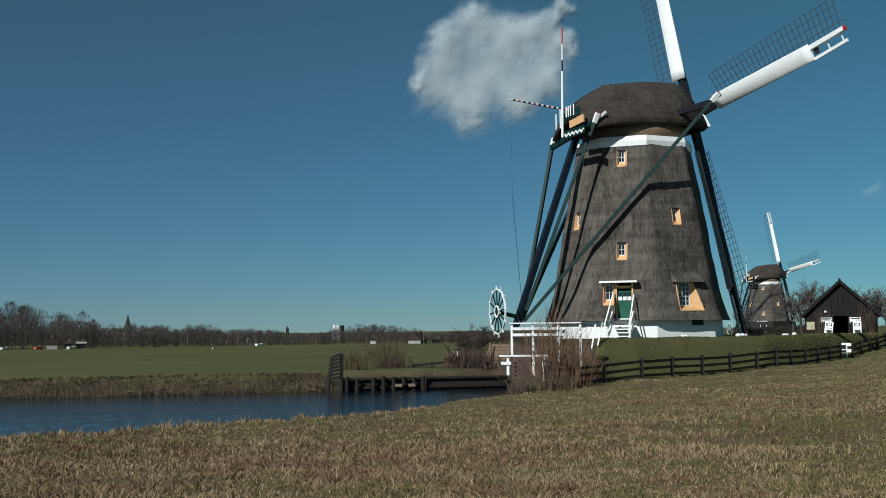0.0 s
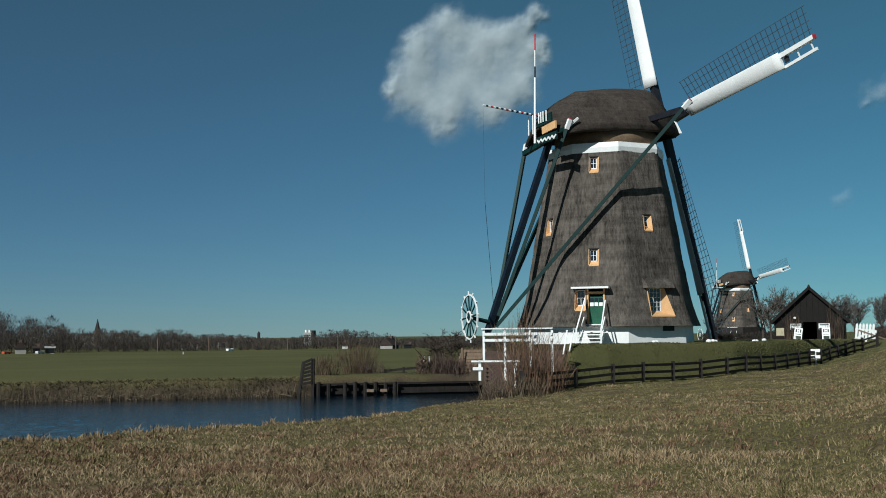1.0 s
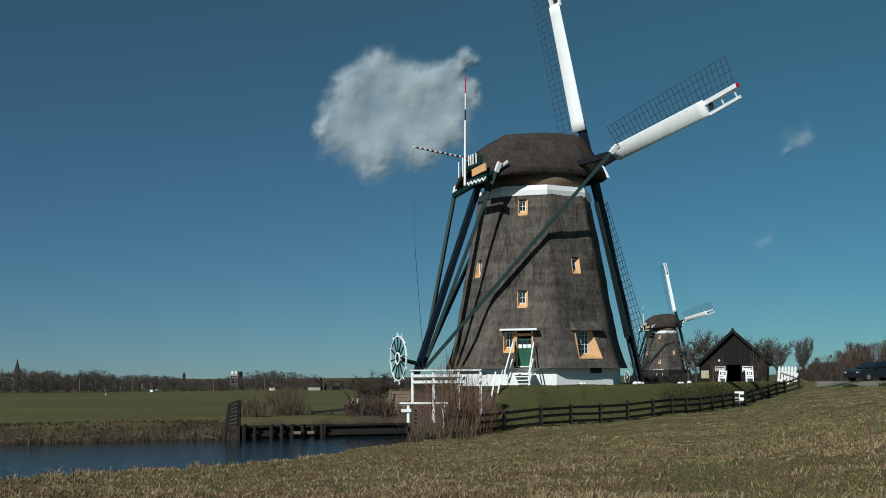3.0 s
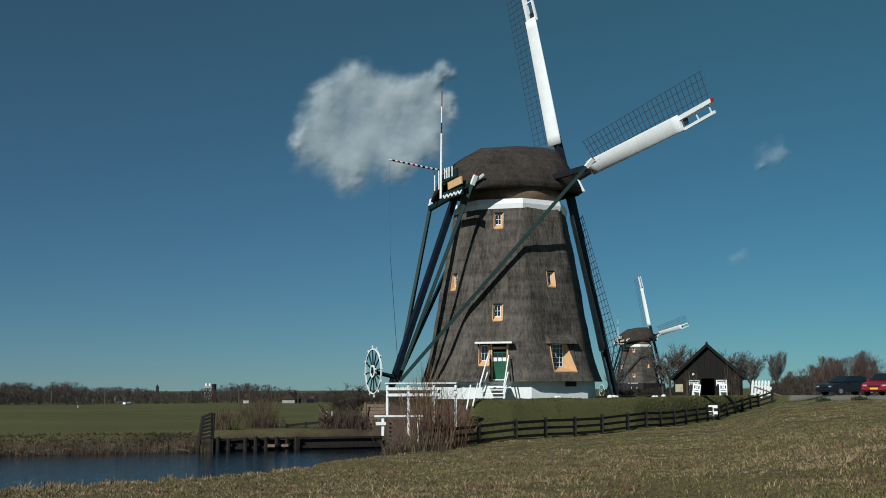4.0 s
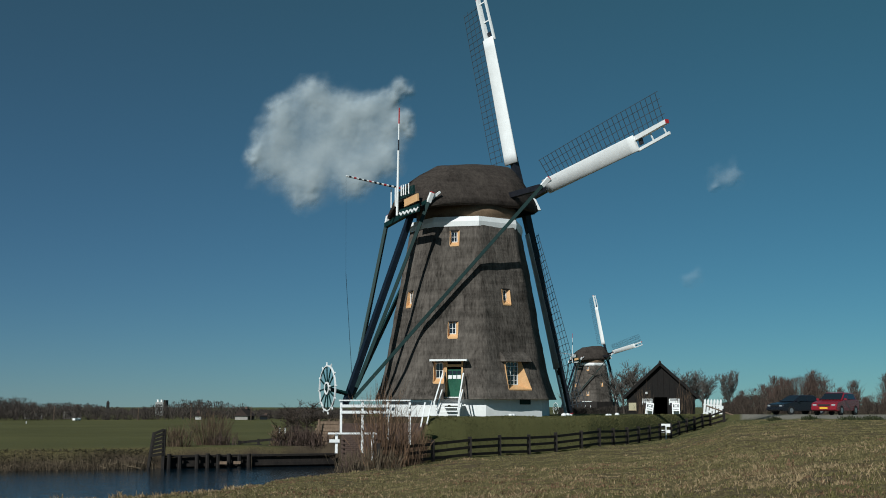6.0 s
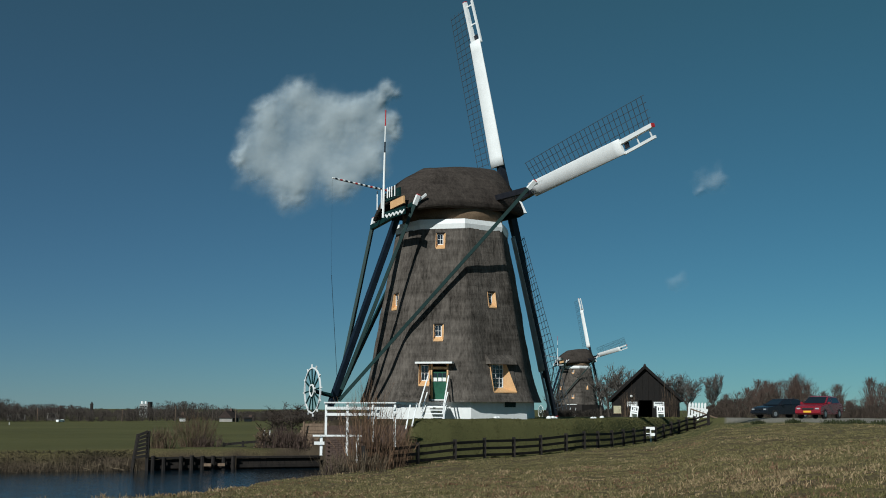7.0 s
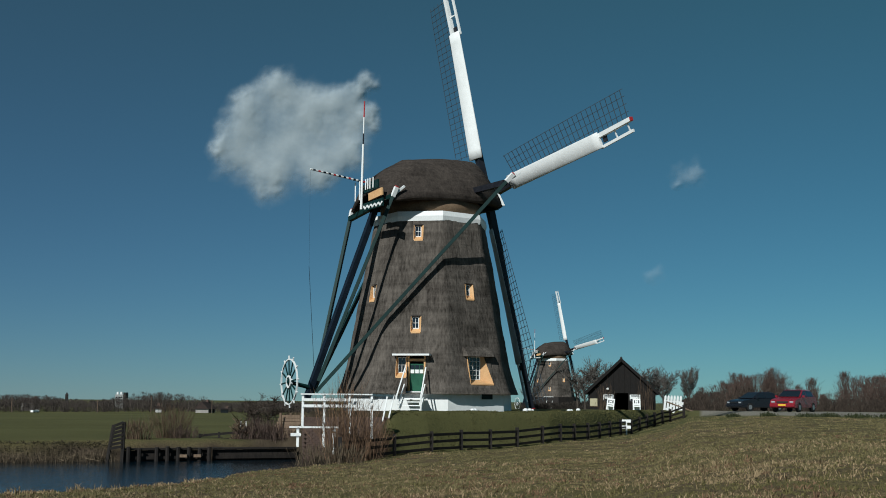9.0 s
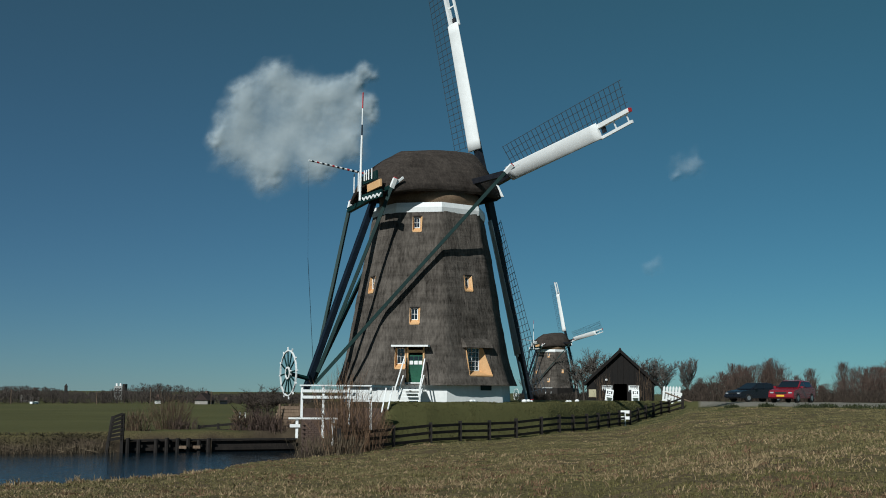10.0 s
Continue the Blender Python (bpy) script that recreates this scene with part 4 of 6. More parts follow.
def make_barn():
    d, az = 115.0, 11.35
    m = pose(*polar(az, d, -0.48), 0, 0, -az)
    barn = thing("barn", "dark tarred wooden barn with a steep tiled roof and open door", "barn", m)
    hw, eave, peak, depth = 3.25, 2.25, 5.30, 9.0
    g = Geo()
    # gable with a doorway through it
    out = [(-hw, 0), (-0.62, 0), (-0.62, 1.95), (0.62, 1.95), (0.62, 0), (hw, 0), (hw, eave), (0, peak - 0.15), (-hw, eave)]
    for y0, y1 in ((0.0, 0.15),):
        g.add([(x, y0, z) for x, z in out] + [(x, y1, z) for x, z in out],
              [(0, 1, 2, 8), (2, 3, 7, 8), (3, 4, 5, 6), (3, 6, 7), (17, 11, 10, 9), (17, 16, 12, 11), (15, 14, 13, 12), (16, 15, 12)] +
              [(i, i + 9, (i + 1) % 9 + 9, (i + 1) % 9) for i in range(9)])
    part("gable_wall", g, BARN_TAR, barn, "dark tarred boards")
    for x in (-hw + 0.075, hw - 0.075):
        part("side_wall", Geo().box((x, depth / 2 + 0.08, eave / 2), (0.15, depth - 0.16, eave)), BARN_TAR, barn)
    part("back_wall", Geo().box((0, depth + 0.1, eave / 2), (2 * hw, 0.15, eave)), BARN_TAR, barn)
    for i in range(12):
        x = -hw + 0.25 + i * (2 * hw - 0.5) / 11
        z0 = 2.0 if abs(x) < 0.7 else 0.0
        top = peak - 0.3 - abs(x) * (peak - 0.15 - eave) / hw
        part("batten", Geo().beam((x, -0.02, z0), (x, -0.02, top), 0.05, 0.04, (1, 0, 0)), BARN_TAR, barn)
    for sgn in (-1, 1):
        a, b = Vector((0, -0.35, peak)), Vector((sgn * (hw + 0.35), -0.35, eave - 0.28))
        g = Geo()
        th = Vector((0, 0, -0.16))
        dv = Vector((0, depth + 0.7, 0))
        g.add([a, b, b + dv, a + dv, a + th, b + th, b + dv + th, a + dv + th],
              [(0, 1, 2, 3), (7, 6, 5, 4), (0, 4, 5, 1), (1, 5, 6, 2), (2, 6, 7, 3), (3, 7, 4, 0)])
        roof = part("roof", g, TILE, barn, "dark tiled roof")
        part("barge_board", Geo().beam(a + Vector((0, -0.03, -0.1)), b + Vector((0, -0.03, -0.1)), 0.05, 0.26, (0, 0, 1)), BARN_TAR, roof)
    part("ridge", Geo().tube((0, -0.4, peak + 0.03), (0, depth + 0.4, peak + 0.03), 0.13, 0.13, 8), TILE, barn)
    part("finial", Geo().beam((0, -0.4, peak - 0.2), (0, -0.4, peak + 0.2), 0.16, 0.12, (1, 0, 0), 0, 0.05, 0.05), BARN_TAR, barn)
    for sgn in (-1, 1):
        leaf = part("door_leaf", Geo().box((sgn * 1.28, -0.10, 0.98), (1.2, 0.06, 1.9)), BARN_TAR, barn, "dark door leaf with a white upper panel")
        part("white_panel", Geo().box((sgn * 1.28, -0.15, 1.52), (1.0, 0.03, 0.56)), WHITE, leaf)
        for k in range(2):
            part("dark_window", Geo().box((sgn * 1.28 - 0.26 + 0.52 * k, -0.175, 1.25), (0.38, 0.02, 0.27)), BLACK, leaf)
        part("grey_bar", Geo().box((sgn * 1.28, -0.172, 1.68), (0.8, 0.02, 0.10)), STEEL, leaf)
    nb = thing("notice_board", "pale yellowish notice board on the barn wall", "sign", m)
    part("panel", Geo().box((-2.72, -0.06, 1.05), (0.72, 0.05, 0.72)), surface("pale_board", (0.38, 0.34, 0.22), (0.5, 0.45, 0.3), 3), nb)
    part("frame_edge", Geo().box((-2.72, -0.05, 0.66), (0.78, 0.06, 0.05)), WOOD, nb)
    lamp = thing("wall_lamp", "small white lamp on the barn gable", "lamp", m)
    part("globe", Geo().tube((-1.35, -0.02, 2.35), (-1.35, -0.22, 2.35), 0.13, 0.10, 10), WHITE, lamp)
    for az2, lean in ((10.77, 8), (12.06, 0)):
        q = polar(az2, d - 2.6, gz(*polar(az2, d - 2.6).xy))
        sg = thing("sandwich_board", "white folding board with dark markings beside the barn door", "sign", Matrix.Translation(q) @ pose(0, 0, 0, 0, lean, -az) @ Matrix.Diagonal((0.72, 0.72, 0.72, 1)), group="folding boards")
        part("front_board", Geo().beam((0, -0.45, 0.45), (0, -0.05, 1.5), 1.0, 0.05, (0, -1, 0)), WHITE, sg)
        part("back_board", Geo().beam((0, 0.35, 0.0), (0, 0.0, 1.5), 0.9, 0.04, (0, 1, 0)), WHITE, sg)
        for x in (-0.45, 0.45):
            part("leg", Geo().beam((x, -0.62, 0.0), (x, -0.44, 0.47), 0.09, 0.05, (0, -1, 0)), WHITE, sg)
        for (x, z, w, h) in ((-0.27, 1.12, 0.16, 0.42), (0.27, 1.12, 0.16, 0.42), (0, 1.25, 0.2, 0.10), (0, 0.98, 0.2, 0.10), (0, 0.68, 0.7, 0.07)):
            y = -0.45 + (z - 0.45) / 1.05 * 0.40 - 0.04
            part("mark", Geo().box((x, y, z), (w, 0.02, h), Euler((radians(-21), 0, 0)).to_matrix()), BLACK, sg)


make_barn()


def make_gate():
    az, d = 13.72, 96.0
    q = polar(az, d, 0)
    q.z = EYE + d * math.tan(radians(-0.56))
    gate = thing("picket_gate", "white painted picket gate standing open and leaning", "gate", Matrix.Translation(q) @ pose(0, 0, 0, 0, 6, -az + 12))
    for i in range(6):
        x = -0.62 + i * 0.25
        g = Geo().beam((x, 0, 0.05), (x, 0, 1.38 + 0.02 * i), 0.17, 0.03, (0, -1, 0))
        g.beam((x, 0, 1.38 + 0.02 * i), (x, 0, 1.50 + 0.02 * i), 0.17, 0.03, (0, -1, 0), 0, 0.05, 0.03)
        part("picket", g, WHITE, gate)
    for z in (0.3, 1.05):
        part("cross_rail", Geo().beam((-0.72, 0.035, z), (0.74, 0.035, z + 0.03), 0.04, 0.12), WHITE, gate)
    part("brace_bar", Geo().beam((-0.65, 0.036, 0.34), (0.66, 0.036, 1.02), 0.04, 0.11), WHITE, gate)
    part("gate_post", Geo().beam((0.8, 0.05, -0.3), (0.8, 0.05, 1.1), 0.15, 0.15, (1, 0, 0)), WHITE, gate)
    pole = thing("barrier_pole", "thin weathered pole sloping to the ground by the gate", "barrier")
    a, b = place(13.5, 94.5, 0.05), place(15.5, 90.5, -0.68)
    part("pole", Geo().tube(a, b, 0.055, 0.05, 8), WOOD, pole)
    part("stake", Geo().beam(b - Vector((0, 0, 0.3)), b + Vector((0, 0, 0.12)), 0.1, 0.1, (1, 0, 0)), WOOD, pole)
    # small white marker on the fence
    p = edge_at(11.55)
    p.z = gz(p.x, p.y)
    single("white_board", Geo().box((0, 0, 0.92), (0.62, 0.04, 0.2)).box((0, 0, 0.52), (0.62, 0.04, 0.2)).box((0, 0.04, 0.5), (0.1, 0.05, 1.0)), WHITE,
           "small white board fixed to the dark fence", "sign", Matrix.Translation(p + Vector((-0.05, -0.25, 0))) @ pose(0, 0, 0, 0, 0, -25))


make_gate()


def boulder(p, r, seed):
    bm = bmesh.new()
    bmesh.ops.create_icosphere(bm, subdivisions=2, radius=r)
    for v in bm.verts:
        v.co *= 1 + 0.25 * noise.noise(v.co * 2.5 + Vector((seed, 0, 0)))
        v.co.z *= 0.7
    me = bpy.data.meshes.new("boulder")
    bm.to_mesh(me)
    bm.free()
    me.materials.append(WHITE)
    ob = new("boulder", me)
    ob.location = p + Vector((0, 0, r * 0.45))
    tagged(ob, "whitewashed boulder at the edge of the mill yard", "boulder", "white boulders")


for i, (az, d, r) in enumerate(((4.06, 61.6, 0.13), (4.2, 61.6, 0.14), (6.68, 63.5, 0.17), (6.85, 63.5, 0.15), (7.0, 63.7, 0.12), (8.78, 66.5, 0.14), (8.9, 66.5, 0.12), (9.24, 67.5, 0.15))):
    p = polar(az, float(np.interp(az, EDGE_AZ, EDGE_D)) + 4.9)
    p.z = gz(p.x, p.y)
    boulder(p, r, i * 3.7)


def paint(name, c, rough=0.25):
    m, n, l, b = nodes_of(name)
    t = n.new("ShaderNodeTexNoise")
    t.inputs["Scale"].default_value = 6
    r = n.new("ShaderNodeMapRange")
    r.inputs["To Min"].default_value, r.inputs["To Max"].default_value = rough - 0.08, rough + 0.15
    l.new(t.outputs[0], r.inputs[0])
    l.new(r.outputs[0], b.inputs["Roughness"])
    b.inputs["Base Color"].default_value = (*c, 1)
    b.inputs["Coat Weight"].default_value = 0.15
    return m


TYRE = surface("tyre_rubber", (0.012, 0.012, 0.012), (0.03, 0.03, 0.03), 6, 0.85, 0.3)
RIM = surface("wheel_rim", (0.35, 0.35, 0.36), (0.5, 0.5, 0.5), 6, 0.35, 0.1, metal=0.7)
PLATE = paint("plate_yellow", (0.75, 0.45, 0.02), 0.5)
LAMPGLASS = paint("headlight_glass", (0.38, 0.40, 0.41), 0.15)
TRIM = paint("black_trim", (0.012, 0.012, 0.013), 0.5)


def make_car(label, m, body_mat, saloon):
    """x to the car's front; length about 4 m."""
    car = thing("car", label, "car", m, group="parked cars")
    L = 4.35 if saloon else 4.05
    x0, x1 = -L / 2, L / 2
    tail = [(x0, 0.45), (x0 - 0.02, 0.72), (x0 + 0.05, 0.93)] if not saloon else [(x0, 0.45), (x0 - 0.02, 0.75), (x0 + 0.04, 0.96)]
    belt = tail + [(x0 + 0.6, 0.97), (0.0, 0.94), (x1 - 1.15, 0.91), (x1 - 0.25, 0.78), (x1 - 0.03, 0.68), (x1, 0.45), (x1 - 0.05, 0.25), (x0 + 0.06, 0.27)]
    rings = []
    for y, inset in ((-0.83, 0.06), (-0.79, 0.0), (0.79, 0.0), (0.83, 0.06)):
        rings.append([Vector((x * (1 - inset * 0.2), y, z if z > 0.5 else z + inset * 0.3)) for x, z in belt])
    body = part("body", Geo().loft(rings), body_mat, car, "", False)
    top = [(x0 + (0.62 if saloon else 0.12), 0.95), (x0 + (1.05 if saloon else 0.5), 1.36), (x0 + 1.5, 1.41), (x1 - 1.95, 1.39), (x1 - 1.12, 0.92)]
    rings = []
    for f in (-1, 1):
        rings.append([Vector((x, f * (0.78 - 0.16 * (z - 0.92) / 0.48), z)) for x, z in top])
    cabin = part("cabin", Geo().loft(rings), body_mat, car)
    for ob in (body, cabin):
        bv = ob.modifiers.new("round", "BEVEL")
        bv.width, bv.segments = 0.085, 3
    # windows, a little proud of the cabin
    for f in (-1, 1):
        for xa, xb, xc, xd in (((top[0][0] + 0.32, top[1][0] + 0.12, -0.28, -0.28)), (-0.2, -0.2, x1 - 1.98, x1 - 1.30)):
            q = [Vector((x, f * (0.79 - 0.16 * (z - 0.92) / 0.48), z)) for x, z in ((xa, 0.99), (xb, 1.32), (xc, 1.33), (xd, 0.97))]
            g = Geo().add(q + [p - Vector((0, f * 0.03, 0)) for p in q], [(0, 1, 2, 3), (7, 6, 5, 4), (0, 4, 5, 1), (1, 5, 6, 2), (2, 6, 7, 3), (3, 7, 4, 0)])
            part("side_window", g, GLASS, cabin)
    for (xa, za), (xb, zb), nm in (((x1 - 1.17, 0.965), (x1 - 1.90, 1.365), "windscreen"), ((top[0][0] + 0.03, 1.0), (top[1][0] - 0.03, 1.33), "rear_window")):
        s = 0.02 if nm == "windscreen" else -0.02
        q = [Vector((xa + s, -0.68, za)), Vector((xa + s, 0.68, za)), Vector((xb + s, 0.58, zb)), Vector((xb + s, -0.58, zb))]
        g = Geo().add(q + [p - Vector((s * 1.5, 0, 0)) for p in q], [(0, 1, 2, 3), (7, 6, 5, 4), (0, 4, 5, 1), (1, 5, 6, 2), (2, 6, 7, 3), (3, 7, 4, 0)])
        part(nm, g, GLASS, cabin)
    for f in (-1, 1):
        part("headlight", Geo().box((x1 - 0.03, f * 0.60, 0.63), (0.08, 0.24, 0.085)), LAMPGLASS, car)
        part("mirror", Geo().box((x1 - 1.4, f * 0.90, 0.98), (0.12, 0.16, 0.12)), body_mat, car)
        for xw in (x0 + 0.72, x1 - 0.78):
            wh = part("wheel", Geo().tube((xw, f * 0.86, 0.30), (xw, f * 0.66, 0.30), 0.30, 0.30, 20), TYRE, car)
            part("rim", Geo().tube((xw, f * 0.868, 0.30), (xw, f * 0.80, 0.30), 0.165, 0.165, 16), RIM, wh)
    part("grille", Geo().box((x1 - 0.0, 0, 0.62), (0.06, 0.74, 0.10)), TRIM, car)
    part("front_bumper", Geo().box((x1 + 0.01, 0, 0.42), (0.14, 1.6, 0.16)), body_mat, car)
    if not saloon:
        part("number_plate", Geo().box((x1 + 0.09, 0, 0.44), (0.02, 0.50, 0.11)), PLATE, car, "plain yellow plate")
    part("rear_bumper", Geo().box((x0 - 0.01, 0, 0.44), (0.12, 1.6, 0.16)), TRIM, car)
    return car


def on_ground(az, d, turn=0.0):
    p = polar(az, d)
    return pose(p.x, p.y, gz(p.x, p.y), 0, 0, turn)


make_car("red hatchback parked on the dike road", on_ground(19.38, 83.0, -129) @ Matrix.Diagonal((1.07, 1.04, 1.08, 1)), paint("red_car_paint", (0.22, 0.012, 0.022)), False)
make_car("dark saloon car parked on the dike road", on_ground(17.68, 89.0, -154), paint("dark_car_paint", (0.010, 0.011, 0.016)), True)


def make_revetment():
    rv = thing("plank_revetment", "weathered brown plank wall holding the yard's edge", "retaining wall")
    for i in range(7):
        z = -1.30 + i * 0.17
        a0 = -5.75 + 0.07 * i
        part("plank", Geo().beam(polar(a0, 60.2, z), polar(-4.1, 58.6, z + 0.02), 0.06, 0.15), WOOD, rv)
    for az in (-5.3, -4.8, -4.3):
        part("stake", Geo().tube(polar(az, 59.55, -1.9), polar(az, 59.55, -0.1), 0.07, 0.06, 8), WOOD, rv)


make_revetment()


# ---- trees, shrubs, woods and the far village ----
BARK = surface("bark", (0.035, 0.028, 0.022), (0.10, 0.082, 0.065), 3, 0.9, 0.5)
TWIG_BROWN = pick("brown_twigs", (0.055, 0.036, 0.024), (0.16, 0.11, 0.07))
TWIG_SHOOT = pick("willow_shoots", (0.085, 0.05, 0.03), (0.24, 0.15, 0.09))
TWIG_GREY = pick("grey_twigs", (0.05, 0.045, 0.040), (0.14, 0.122, 0.106))
TWIG_RED = pick("red_twigs", (0.048, 0.033, 0.027), (0.125, 0.086, 0.068))
TWIG_DARK = pick("dark_twigs", (0.018, 0.015, 0.012), (0.055, 0.045, 0.036))
TWIG_WOOD = pick("far_wood_twigs", (0.034, 0.027, 0.023), (0.095, 0.078, 0.066))
TWIG_HEDGE = pick("hedge_twigs", (0.032, 0.024, 0.019), (0.085, 0.064, 0.05))
# dark brown-green for the blades that draw the far bank's shade
BANK_SHADE = pick("bank_shade_blades", (0.030, 0.026, 0.015), (0.075, 0.062, 0.036))
GREEN_TUFT = pick("green_tussock", (0.018, 0.024, 0.008), (0.05, 0.058, 0.022))
REED = pick("dry_reed", (0.042, 0.031, 0.021), (0.165, 0.126, 0.080))


def stroke(g, p, q, w, r):
    """A flat twig from p to q, tapering."""
    d = (q - p)
    s = d.cross(Vector((r.uniform(-1, 1), r.uniform(-1, 1), r.uniform(-1, 1)))).normalized() * w / 2
    g.add([p - s, p + s, q + s * 0.4, q - s * 0.4], [(0, 1, 2, 3)])


def grow(wood, twigs, p, way, length, rad, depth, r, tw, upward, spread):
    q = p
    d = way.normalized()
    for i in range(3):
        d = (d + Vector((r.gauss(0, 0.09), r.gauss(0, 0.09), r.gauss(0, 0.05) + upward * 0.12))).normalized()
        n = q + d * length / 3
        ra, rb = rad * (1 - i * 0.22), rad * (1 - (i + 1) * 0.22)
        if rad > tw * 0.8:
            wood.tube(q, n, ra, rb, 5)
        else:
            stroke(twigs, q, n, max(ra * 2, tw), r)
        q = n
        if depth > 0 and (i > 0 or depth < 4):
            for _ in range(2 if depth > 1 else 3):
                side = Vector((r.gauss(0, 1), r.gauss(0, 1), r.gauss(0, 0.4))).normalized()
                grow(wood, twigs, q - d * length / 3 * r.random(), d * (1 - spread) + side * spread + Vector((0, 0, upward * 0.3)), length * r.uniform(0.5, 0.72), rb * 0.62, depth - 1, r, tw, upward, spread)


def bare_tree(name, label, az, d, height, seed, mat, spread=0.5, upward=0.5, depth=4, tw=0.035, base=None):
    r = random.Random(seed)
    wood, twigs = Geo(), Geo()
    grow(wood, twigs, Vector((0, 0, -0.2)), Vector((0, 0, 1)), height * 0.48, height * 0.022, depth, r, tw, upward, spread)
    p = polar(az, d)
    p.z = gz(p.x, p.y) if base is None else base
    t = thing(name, label, "tree", Matrix.Translation(p), group="bare trees")
    part("trunk", wood, BARK, t)
    part("crown", twigs, mat, t)
    return t


def bare_shrub(name, label, p, height, width, count, mat, seed, tw=0.02, lean=0.0, base_w=0.25):
    """Many thin shoots that fan out from the ground, forked once or twice."""
    r = random.Random(seed)
    g = Geo()
    for i in range(count):
        a, s = r.uniform(0, math.tau), r.random() ** 0.6
        b = Vector((math.cos(a) * width * base_w * s, math.sin(a) * width * base_w * s, -0.1))
        tip = Vector((math.cos(a) * width * 0.5 * s * r.uniform(0.7, 1.2) + lean, math.sin(a) * width * 0.5 * s, height * r.uniform(0.45, 1.0) * (1.05 - 0.35 * s)))
        mid = b.lerp(tip, 0.5) + Vector((r.gauss(0, 0.05), r.gauss(0, 0.05), height * 0.06))
        stroke(g, b, mid, tw * 1.5, r)
        stroke(g, mid, tip, tw, r)
        for _ in range(2):
            k = mid.lerp(tip, r.uniform(0.0, 0.6))
            stroke(g, k, k + (tip - mid) * r.uniform(0.4, 0.8) + Vector((r.gauss(0, 0.12), r.gauss(0, 0.12), 0)) * height * 0.4, tw * 0.7, r)
    return single(name, g, mat, label, "shrub", Matrix.Translation(p), group="bare shrubs")


def ground_at(az, d):
    p = polar(az, d)
    p.z = gz(p.x, p.y)
    return p


bare_shrub("shrub", "tall bare orange-brown willow shrub before the white railing", ground_at(-2.2, 50.5), 4.0, 3.6, 200, TWIG_SHOOT, 4, 0.02)
bare_shrub("shrub", "bare orange-brown willow shoots beside the large shrub", ground_at(-1.1, 51.5), 2.9, 2.4, 80, TWIG_SHOOT, 5, 0.018)
bare_shrub("shrub", "low tangle of dry brown shoots on the bank", ground_at(-2.9, 48.5), 1.0, 3.2, 260, REED, 6, 0.02, base_w=0.45)
bare_shrub("shrub", "round bare shrub with reddish twigs on the quay", Vector((*polar(-10.5, 61.0).xy, FIELD_Z)), 1.95, 3.0, 330, TWIG_BROWN, 7, 0.012)
bare_shrub("shrub", "low reddish bramble under the round shrub", Vector((*polar(-9.9, 60.2).xy, FIELD_Z)), 0.8, 1.9, 160, TWIG_RED, 8, 0.02, base_w=0.4)
bare_shrub("shrub", "small dry straw-brown bush beside the slatted screen", Vector((*polar(-12.1, 58.6).xy, FIELD_Z)), 1.2, 1.8, 180, TWIG_BROWN, 9, 0.02, base_w=0.4)
bare_shrub("shrub", "dense dark brown bush on the quay", Vector((*polar(-6.45, 60.0).xy, FIELD_Z - 0.2)), 1.35, 2.5, 420, TWIG_RED, 10, 0.025, base_w=0.45)
bare_tree("tree", "low round-crowned bare tree beside the mill yard", -5.8, 65.0, 3.3, 11, TWIG_HEDGE, 0.62, 0.25, 4, 0.022)
bare_tree("tree", "low dark bare tree beside the mill yard", -6.5, 66.0, 2.9, 13, TWIG_HEDGE, 0.62, 0.25, 4, 0.022)
bare_shrub("shrub", "dark bare bush behind the tail wheel", ground_at(-4.7, 69.0), 1.5, 2.2, 300, TWIG_HEDGE, 12, 0.024, base_w=0.4)
for az, d, h, s in ((-7.15, 59.5, 1.9, 31), (-5.55, 59.8, 1.7, 32), (-7.3, 60.2, 1.5, 33)):
    t = bare_tree("pollard_stump", "gnarled bare pollard stump on the quay", az, d, h, s, TWIG_BROWN, 0.6, 0.4, 2, 0.05, FIELD_Z)
    tagged(t, "", "tree stump")

bare_tree("tree", "bare grey tree beside the barn", 12.8, 128, 5.8, 41, TWIG_GREY, 0.55, 0.45, 4, 0.05)
bare_tree("tree", "bare grey tree behind the barn roof", 12.3, 132, 6.5, 42, TWIG_GREY, 0.6, 0.5, 4, 0.05)
bare_tree("tree", "slender fan-shaped bare tree past the barn", 14.45, 150, 6.4, 43, TWIG_GREY, 0.46, 0.8, 4, 0.05)
bare_tree("tree", "bare grey tree past the barn", 13.4, 140, 6.3, 44, TWIG_GREY, 0.55, 0.6, 4, 0.05)
for i, (az, d, h) in enumerate(((9.6, 200, 10.2), (10.1, 190, 9.2), (9.2, 215, 10.4), (10.6, 185, 7.6), (7.0, 230, 7.0))):
    bare_tree("tree", "distant bare tree between the far mill and the barn", az, d, h, 50 + i, TWIG_GREY, 0.5, 0.5, 4, 0.07)


